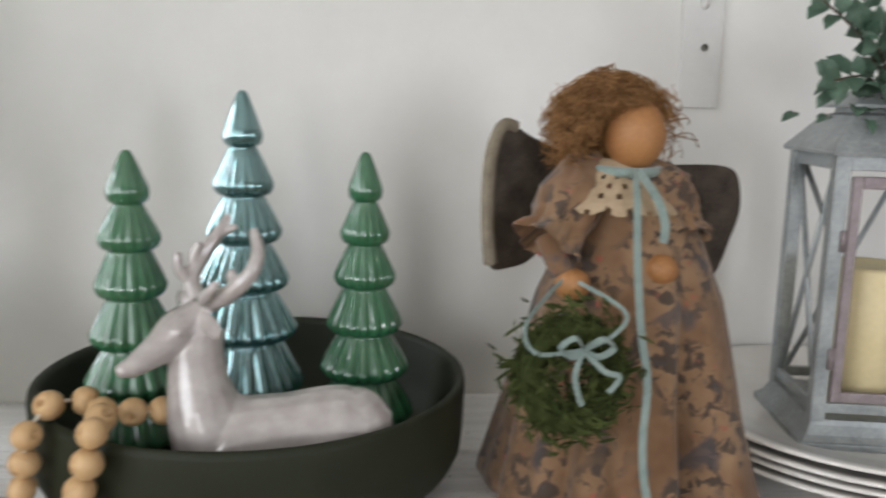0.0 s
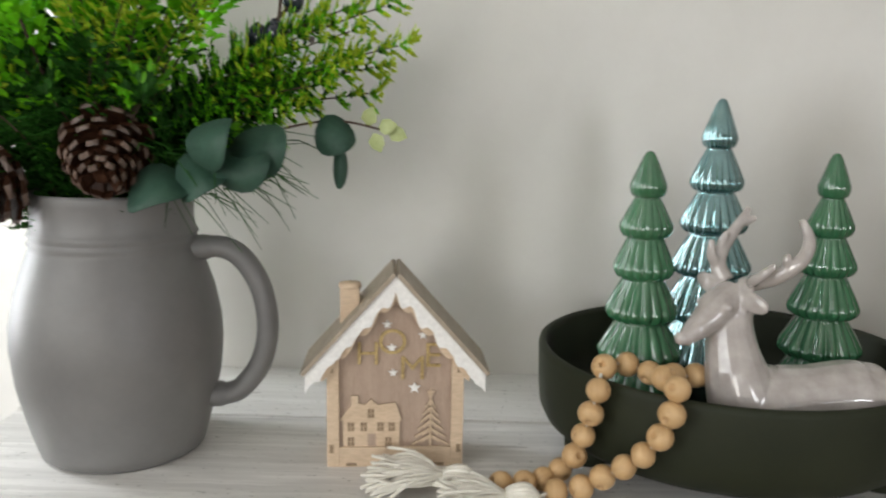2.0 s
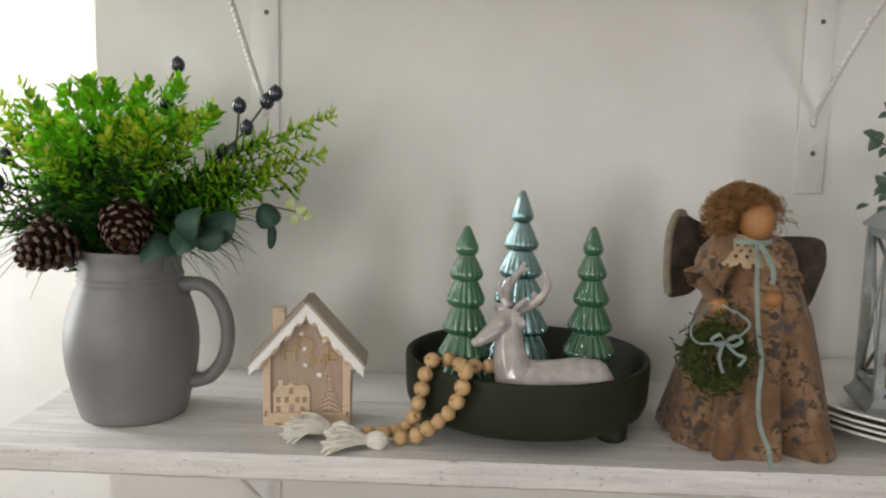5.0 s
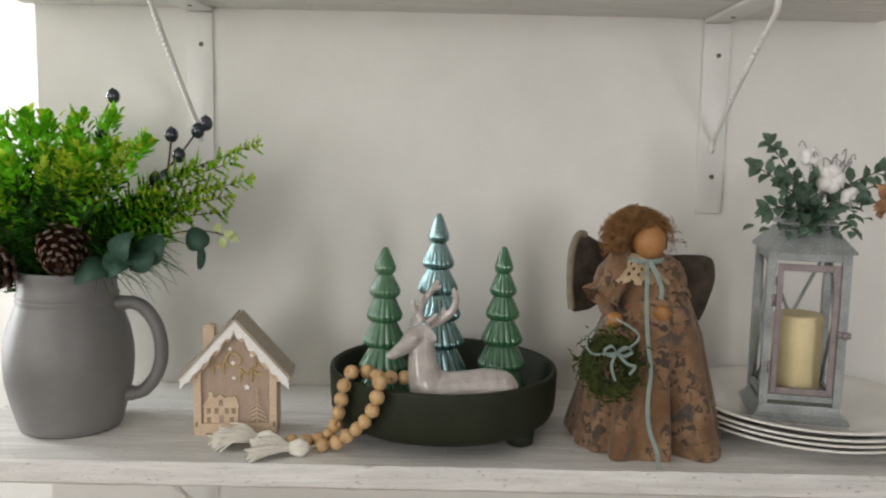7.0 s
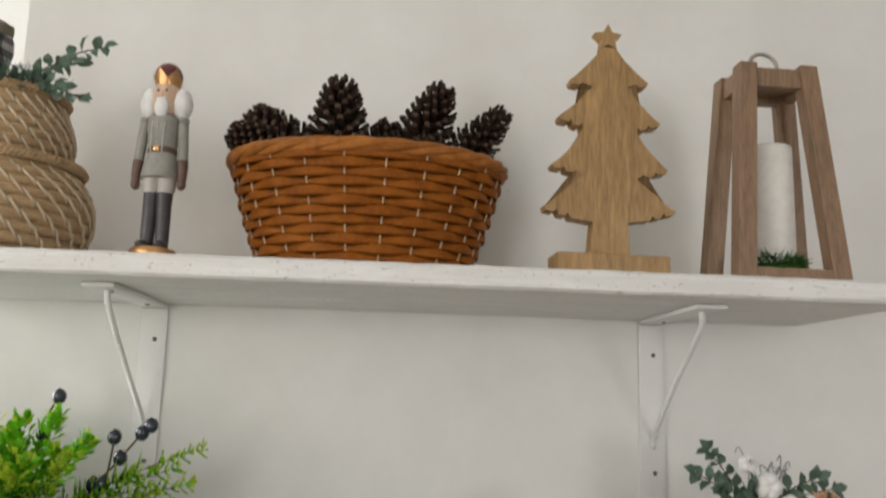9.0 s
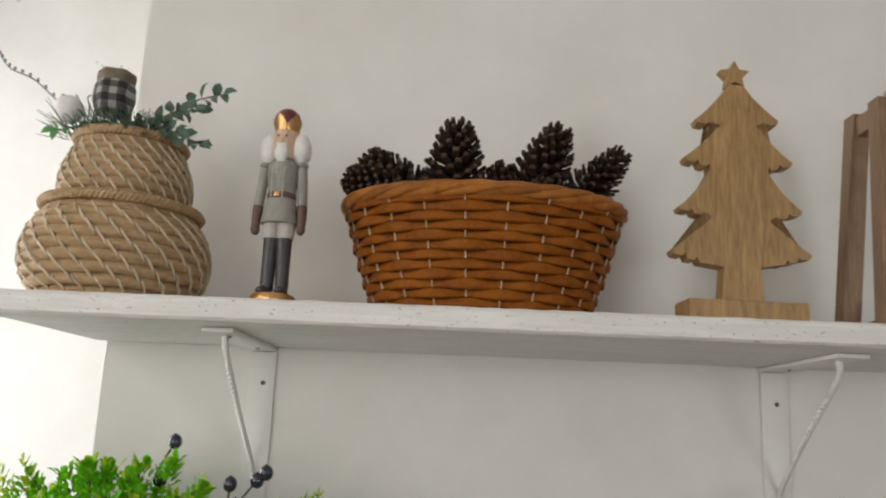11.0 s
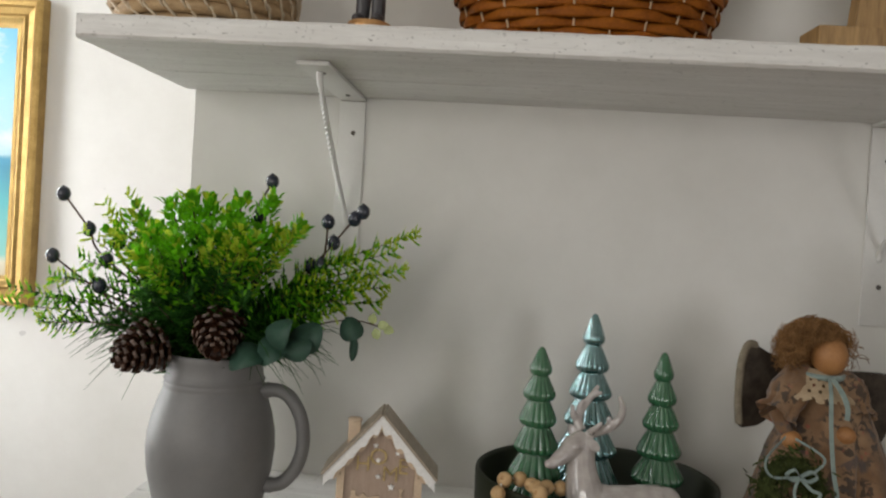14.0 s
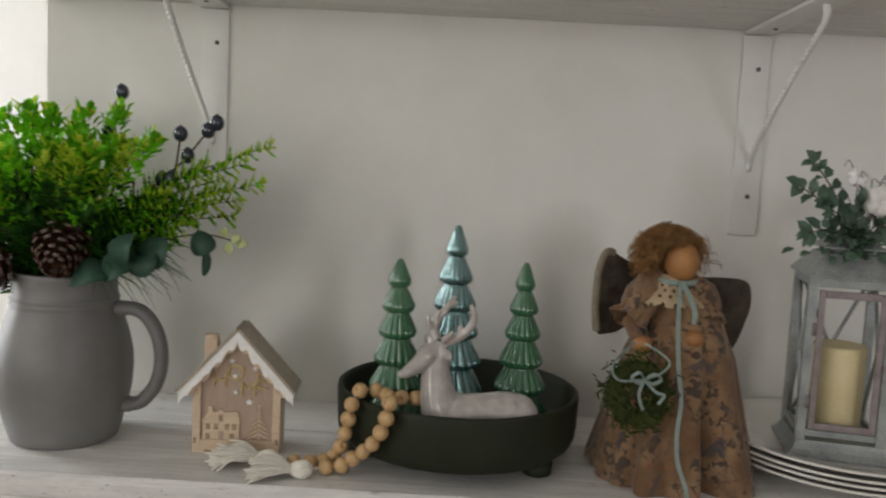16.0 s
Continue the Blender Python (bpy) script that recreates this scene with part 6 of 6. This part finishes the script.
    ob = part("nutcracker_figure", g, [NUT_COAT, NUT_BREECH, NUT_BOOT, NUT_SKIN, NUT_RED, NUT_FUR, NUT_BROWN, COPPER], angle=45)
    ob.matrix_world = pose(-0.337, -0.29, UP, 0, 0, -6) @ Matrix.Scale(0.965, 4)
    tagged(ob, "wooden soldier nutcracker in grey coat with red and copper crown", "nutcracker")


nutcracker()


# ---- upper shelf: wicker basket of cones ----
WICKER = mottled("orange_brown_wicker", (0.165, 0.042, 0.004), (0.31, 0.098, 0.010), 40, 0.5, 260, 0.35, vary=0.12)
WICKER_RIM = mottled("honey_wicker_rim", (0.23, 0.075, 0.012), (0.40, 0.155, 0.035), 50, 0.45, 260, 0.35, coat=0.05, vary=0.2)
matte(WICKER, WICKER_RIM)
STAKE = mottled("pale_wicker_stake", (0.40, 0.26, 0.14), (0.54, 0.38, 0.23), 60, 0.5, 300, 0.2)


def wicker_basket():
    top = thing("wicker_basket", (-0.081, -0.205, UP), "orange-brown woven wicker bowl basket filled with pine cones", "basket")
    H, rows, stakes = 0.138, 12, 22

    def ring(u):
        return 0.137 + 0.046 * u ** 0.9, 0.088 + 0.034 * u ** 0.9

    for j in range(rows):
        u = (j + 0.5) / rows
        a0, b0 = ring(u)
        z = 0.004 + H * u
        m = Mesh()
        n = stakes * 6
        vs, fs = [], []
        for k in range(n):
            t = TAU * k / n
            w = 0.0027 * math.cos(stakes * t / 2 + math.pi * j) + 0.0006 * math.sin(7 * t + j * 2.3)
            hh = H / rows * (0.57 + 0.09 * math.cos(stakes * t / 2 + math.pi * j) + 0.05 * math.sin(5 * t + j * 1.7))
            nx, ny = math.cos(t) / a0, math.sin(t) / b0
            l = math.hypot(nx, ny)
            nx, ny = nx / l, ny / l
            for dr, dz in ((0.0022, -hh), (0.0036, -hh * 0.5), (0.0040, 0.0), (0.0036, hh * 0.5), (0.0022, hh), (-0.001, 0.0)):
                vs.append(((a0 * math.cos(t)) + nx * (w + dr), (b0 * math.sin(t)) + ny * (w + dr), z + dz))
        for k in range(n):
            q = (k + 1) % n
            for i in range(6):
                fs.append((k * 6 + i, q * 6 + i, q * 6 + (i + 1) % 6, k * 6 + (i + 1) % 6))
        m.add(vs, fs)
        part("weave_strand", m, WICKER, top)
    for k in range(stakes):
        t = TAU * k / stakes
        m = Mesh()
        pts = []
        for i in range(13):
            u = i / 12
            a0, b0 = ring(u)
            pts.append((a0 * math.cos(t) * 1.015, b0 * math.sin(t) * 1.021, 0.004 + H * u))
        tube(m, pts, 0.0014, 6)
        part("stake", m, STAKE, top)
    a0, b0 = ring(1.0)
    m = Mesh()
    for ph in range(4):
        pts = []
        for k in range(200):
            t = TAU * k / 200
            w = 6 * t + ph * TAU / 4
            pts.append(((a0 + 0.005 * math.cos(w)) * math.cos(t), (b0 + 0.005 * math.cos(w)) * math.sin(t), H + 0.008 + 0.005 * math.sin(w)))
        tube(m, pts, 0.0058, 8, 0, True)
    part("rim", m, WICKER_RIM, top, "twisted honey-coloured wicker rim")
    base = lathe(Mesh(), [(0.0, 0.001), (0.134, 0.001), (0.136, 0.006), (0.0, 0.008)], 48)
    base.moved(Matrix.Diagonal((1, 0.645, 1, 1)))
    part("bottom", base, WICKER, top)
    # mat of weave that closes the inside
    lin = lathe(Mesh(), [(0.133, 0.006), (0.155, H * 0.5), (0.178, H), (0.176, H), (0.153, H * 0.5), (0.13, 0.008)], 48)
    lin.moved(Matrix.Diagonal((1, 0.66, 1, 1)))
    part("inner_weave", lin, WICKER, top)


wicker_basket()
DARKCONE = mottled("dark_cone_scale", (0.012, 0.007, 0.005), (0.036, 0.021, 0.014), 90, 0.55, 500, 0.3, vary=0.35)
CONETIP = mottled("brown_cone_tip", (0.045, 0.028, 0.019), (0.10, 0.064, 0.045), 90, 0.6, 500, 0.3, vary=0.3)
matte(DARKCONE, CONETIP)
crng = random.Random(17)
for (x, y, z), ax, l, r in (((-0.213, -0.21, 1.985), (-0.75, -0.3, 0.62), 0.078, 0.037), ((-0.236, -0.235, 1.968), (-0.9, -0.3, 0.3), 0.06, 0.03), ((-0.125, -0.258, 2.0), (0.02, -0.15, 1), 0.088, 0.036),
                            ((-0.072, -0.225, 1.97), (0.35, -0.2, 0.8), 0.066, 0.03), ((-0.004, -0.232, 2.013), (0.38, -0.1, 0.92), 0.085, 0.034), ((-0.036, -0.22, 1.952), (-0.3, -0.3, 0.85), 0.066, 0.034),
                            ((0.07, -0.215, 1.998), (0.62, -0.2, 0.72), 0.082, 0.028), ((-0.172, -0.23, 1.945), (-0.4, -0.4, 0.6), 0.065, 0.03), ((-0.01, -0.235, 1.95), (0.2, -0.4, 0.6), 0.065, 0.033)):
    m = Mesh()
    pinecone(m, (0, 0, 0), ax, l * 1.32, r * 1.2, 100, crng, 0.0, 1.05, 0.58)
    ob = part("pine_cone", m, [DARKCONE, CONETIP], smooth=False)
    ob.matrix_world = pose(x + 0.004, y, z + 0.011)
    tagged(ob, "dark brown open pine cone lying in the wicker basket", "pine cone", "cones in the basket")


# ---- upper shelf: wooden tree ----
MANGO = wood("mango_wood", (0.22, 0.122, 0.042), (0.46, 0.285, 0.115), (9, 9, 1.3), 9, 0.5, 0.2, 30)


def wooden_tree():
    top = thing("wooden_tree", (0.2285, -0.296, UP), "carved mango wood fir tree cutout on a plank base", "ornament", turn=3)
    half = [(0.006, 0.307), (0.009, 0.298)]
    tiers = [(0.298, 0.009, 0.253, 0.052), (0.238, 0.030, 0.199, 0.067), (0.184, 0.036, 0.137, 0.076), (0.124, 0.040, 0.083, 0.0855)]
    right = []
    for z0, r0, z1, r1 in tiers:
        for u in (0.0, 0.35, 0.7, 0.92):
            right.append((r0 + (r1 - r0) * (u ** 1.25), z0 + (z1 - z0) * u))
        right += [(r1, z1 + 0.001), (r1 - 0.002, z1 - 0.004), (r1 - 0.012, z1 - 0.006), (r1 - 0.016, z1 - 0.0025), (r1 - 0.019, z1 - 0.009), (r1 - 0.027, z1 - 0.0105), (r1 - 0.030, z1 - 0.006)]
        if r1 > 0.07:
            right += [(r1 - 0.034, z1 - 0.013), (r1 - 0.041, z1 - 0.0135)]
    right += [(0.0225, 0.066), (0.0245, 0.03), (0.026, 0.02)]
    out = right + [(-x * (1.0 if z > 0.03 else 1.05), z + 0.002 * math.sin(z * 70)) for x, z in right[::-1]]
    part("tree_board", slab(Mesh(), out, -0.0115, 0.0115, 0.0012), MANGO, top, smooth=False)
    part("star", slab(Mesh(), [(x, z + 0.3145) for x, z in star_outline(0.0195, 0.5)], -0.009, 0.009, 0.0012), MANGO, top, smooth=False)
    part("base_plank", boxm(-0.0715, 0.0715, -0.027, 0.027, 0.0, 0.0225, 0.002), MANGO, top, smooth=False)


wooden_tree()


# ---- upper shelf: timber lantern ----
WALNUT = wood("walnut_stained_wood", (0.17, 0.10, 0.055), (0.31, 0.195, 0.115), (9, 9, 1.3), 8, 0.55, 0.2, 34)
WHITEWAX = mottled("white_wax", (0.74, 0.71, 0.66), (0.80, 0.78, 0.73), 20, 0.45, 60, 0.02)
STEEL = mottled("brushed_steel_ring", (0.42, 0.39, 0.34), (0.56, 0.53, 0.48), 60, 0.3, 400, 0.1, metal=0.9)


def post_between(p, q, w, mesh):
    p, q = Vector(p), Vector(q)
    vs = [c + Vector((sx * w, sy * w, 0)) for c in (p, q) for sx, sy in ((-1, -1), (1, -1), (1, 1), (-1, 1))]
    bm = bmesh.new()
    bv = [bm.verts.new(v) for v in vs]
    for f in ((3, 2, 1, 0), (4, 5, 6, 7), (0, 1, 5, 4), (1, 2, 6, 5), (2, 3, 7, 6), (3, 0, 4, 7)):
        bm.faces.new([bv[i] for i in f])
    bmesh.ops.bevel(bm, geom=bm.edges[:], offset=0.0012, segments=1, affect="EDGES")
    bm.verts.index_update()
    mesh.add([v.co.copy() for v in bm.verts], [[v.index for v in f.verts] for f in bm.faces])
    bm.free()
    return mesh


def timber_lantern():
    top = thing("wooden_lantern", (0.457, -0.262, UP), "tall brown wooden lantern with four splayed legs and steel ring", "lantern", turn=2)
    bx, by, tx, ty, H = 0.0628, 0.050, 0.0415, 0.030, 0.292
    for sx in (-1, 1):
        for sy in (-1, 1):
            part("post", post_between((sx * bx, sy * by, 0), (sx * tx, sy * ty, H), 0.012, Mesh()), WALNUT, top, smooth=False)
    for sy in (-1, 1):
        part("top_rail", boxm(-tx + 0.01, tx - 0.01, sy * ty - 0.0085, sy * ty + 0.0085, H - 0.032, H - 0.006, 0.001), WALNUT, top, smooth=False)
        part("bottom_rail", boxm(-bx + 0.011, bx - 0.011, sy * by - 0.009, sy * by + 0.009, 0.0, 0.014, 0.001), WALNUT, top, smooth=False)
    for sx in (-1, 1):
        part("top_rail", boxm(sx * tx - 0.0085, sx * tx + 0.0085, -ty + 0.0115, ty - 0.0115, H - 0.032, H - 0.006, 0.001), WALNUT, top, smooth=False)
    part("floor_board", boxm(-bx + 0.012, bx - 0.012, -by + 0.0105, by - 0.0105, 0.002, 0.014, 0.001), WALNUT, top, smooth=False)
    part("cap_board", boxm(-0.034, 0.034, -0.021, 0.021, H - 0.024, H - 0.012, 0.001), WALNUT, top, smooth=False)
    ring = [(0.019 * math.cos(TAU * k / 32), 0.004 * math.sin(TAU * k / 32), H + 0.013 + 0.019 * math.sin(TAU * k / 32)) for k in range(32)]
    r = tube(Mesh(), ring, 0.0028, 10, 0, True)
    lathe(r, [(0.0, H - 0.012), (0.006, H - 0.012), (0.006, H - 0.004), (0.003, H - 0.002), (0.0, H - 0.002)], 16)
    part("ring_handle", r, STEEL, top, "steel ring handle")


timber_lantern()
wc = part("candle", lathe(Mesh(), [(0.0, 0.0), (0.024, 0.0), (0.025, 0.001), (0.025, 0.158), (0.0235, 0.1605), (0.02, 0.1595), (0.0, 0.158)], 40), WHITEWAX)
wc.matrix_world = pose(0.4585, -0.262, UP + 0.0145) @ Matrix.Diagonal((1.2, 1.2, 1.07, 1))
tagged(wc, "white pillar candle inside the wooden lantern", "candle")
grng = random.Random(31)
m = Mesh()
for k in range(420):
    a = grng.uniform(0, TAU)
    r = grng.uniform(0.028, 0.034)
    p = Vector((r * math.cos(a), r * math.sin(a), grng.uniform(0.002, 0.018)))
    tube(m, [p, p + rand_dir(grng, (math.cos(a), math.sin(a), 0.5), 0.5) * grng.uniform(0.008, 0.019)], [0.0009, 0.0003], 4)
tube(m, [(0.031 * math.cos(TAU * k / 24), 0.031 * math.sin(TAU * k / 24), 0.006) for k in range(24)], 0.0055, 6, 0, True)
ob = part("pine_wreath", m, LEAF_DARK)
ob.matrix_world = pose(0.4585, -0.262, UP + 0.0145)
tagged(ob, "dark green pine sprig ring round the white candle", "wreath")


# ---- framed seascape on the far wall ----
GILT = mottled("gilt_frame", (0.27, 0.16, 0.045), (0.48, 0.32, 0.11), 30, 0.35, 220, 0.4, metal=0.7)


def seascape_paint():
    m, nt, b = node_mat("oil_seascape", 0.45)
    c = nt.nodes.new("ShaderNodeTexCoord")
    sep = nt.nodes.new("ShaderNodeSeparateXYZ")
    nt.links.new(c.outputs["Object"], sep.inputs[0])
    wob = noise_tex(nt, coords(nt, (1, 1, 5)), 9, 4)
    mp = nt.nodes.new("ShaderNodeMath")
    mp.operation = "MULTIPLY_ADD"
    mp.inputs[1].default_value, mp.inputs[2].default_value = 0.022, -0.011
    nt.links.new(wob, mp.inputs[0])
    add = nt.nodes.new("ShaderNodeMath")
    nt.links.new(sep.outputs[2], add.inputs[0])
    nt.links.new(mp.outputs[0], add.inputs[1])
    mr = nt.nodes.new("ShaderNodeMapRange")
    mr.inputs[1].default_value, mr.inputs[2].default_value = 0.06, 0.625
    nt.links.new(add.outputs[0], mr.inputs[0])
    col = ramp(nt, mr.outputs[0], [(0.0, (0.50, 0.42, 0.28)), (0.06, (0.62, 0.58, 0.45)), (0.09, (0.22, 0.52, 0.46)), (0.3, (0.09, 0.42, 0.45)), (0.44, (0.05, 0.27, 0.40)), (0.475, (0.06, 0.30, 0.46)), (0.49, (0.45, 0.66, 0.72)), (0.75, (0.35, 0.64, 0.80)), (1.0, (0.16, 0.50, 0.76))])
    cloud = noise_tex(nt, coords(nt, (1, 1, 2.2)), 7, 5)
    sky_only = ramp(nt, mr.outputs[0], [(0.5, (0, 0, 0)), (0.56, (1, 1, 1))])
    cm = mix(nt, 1.0, ramp(nt, cloud, [(0.48, (0, 0, 0)), (0.62, (0.8, 0.8, 0.8))]), sky_only, "MULTIPLY")
    col = mix(nt, cm, col, (0.72, 0.72, 0.70))
    nt.links.new(col, b.inputs["Base Color"])
    bump(nt, b, noise_tex(nt, coords(nt), 160, 4), 0.4, 0.001)
    return m


def framed_picture():
    X0, X1, Z0, Z1, Y = -1.74, -1.212, 1.362, 2.046, 0.52
    top = thing("framed_painting", ((X0 + X1) / 2, Y, Z0), "gilt-framed turquoise seascape painting hanging on the white wall", "painting")
    w, h = (X1 - X0) / 2, Z1 - Z0
    prof = [(0.0, 0.0), (0.0, -0.028), (0.004, -0.033), (0.012, -0.034), (0.018, -0.03), (0.022, -0.0245), (0.036, -0.0225), (0.042, -0.027), (0.046, -0.0255), (0.052, -0.018), (0.058, -0.014), (0.066, -0.0135), (0.0665, 0.0)]
    corners = [(-w, 0, 1, 1), (w, 0, -1, 1), (w, h, -1, -1), (-w, h, 1, -1)]
    names = ("bottom_moulding", "side_moulding", "top_moulding", "side_moulding")
    for k in range(4):
        m = Mesh()
        (x0, z0, a0, c0), (x1, z1, a1, c1) = corners[k], corners[(k + 1) % 4]
        vs = [(x0 + a0 * d, y, z0 + c0 * d) for d, y in prof] + [(x1 + a1 * d, y, z1 + c1 * d) for d, y in prof]
        n = len(prof)
        fs = [(i, i + 1, n + i + 1, n + i) for i in range(n - 1)]
        m.add(vs, fs)
        part(names[k], m, GILT, top, angle=20)
    part("canvas", boxm(-w + 0.06, w - 0.06, -0.012, -0.004, 0.06, h - 0.06), seascape_paint(), top, "turquoise sea under a blue clouded sky", smooth=False)


framed_picture()
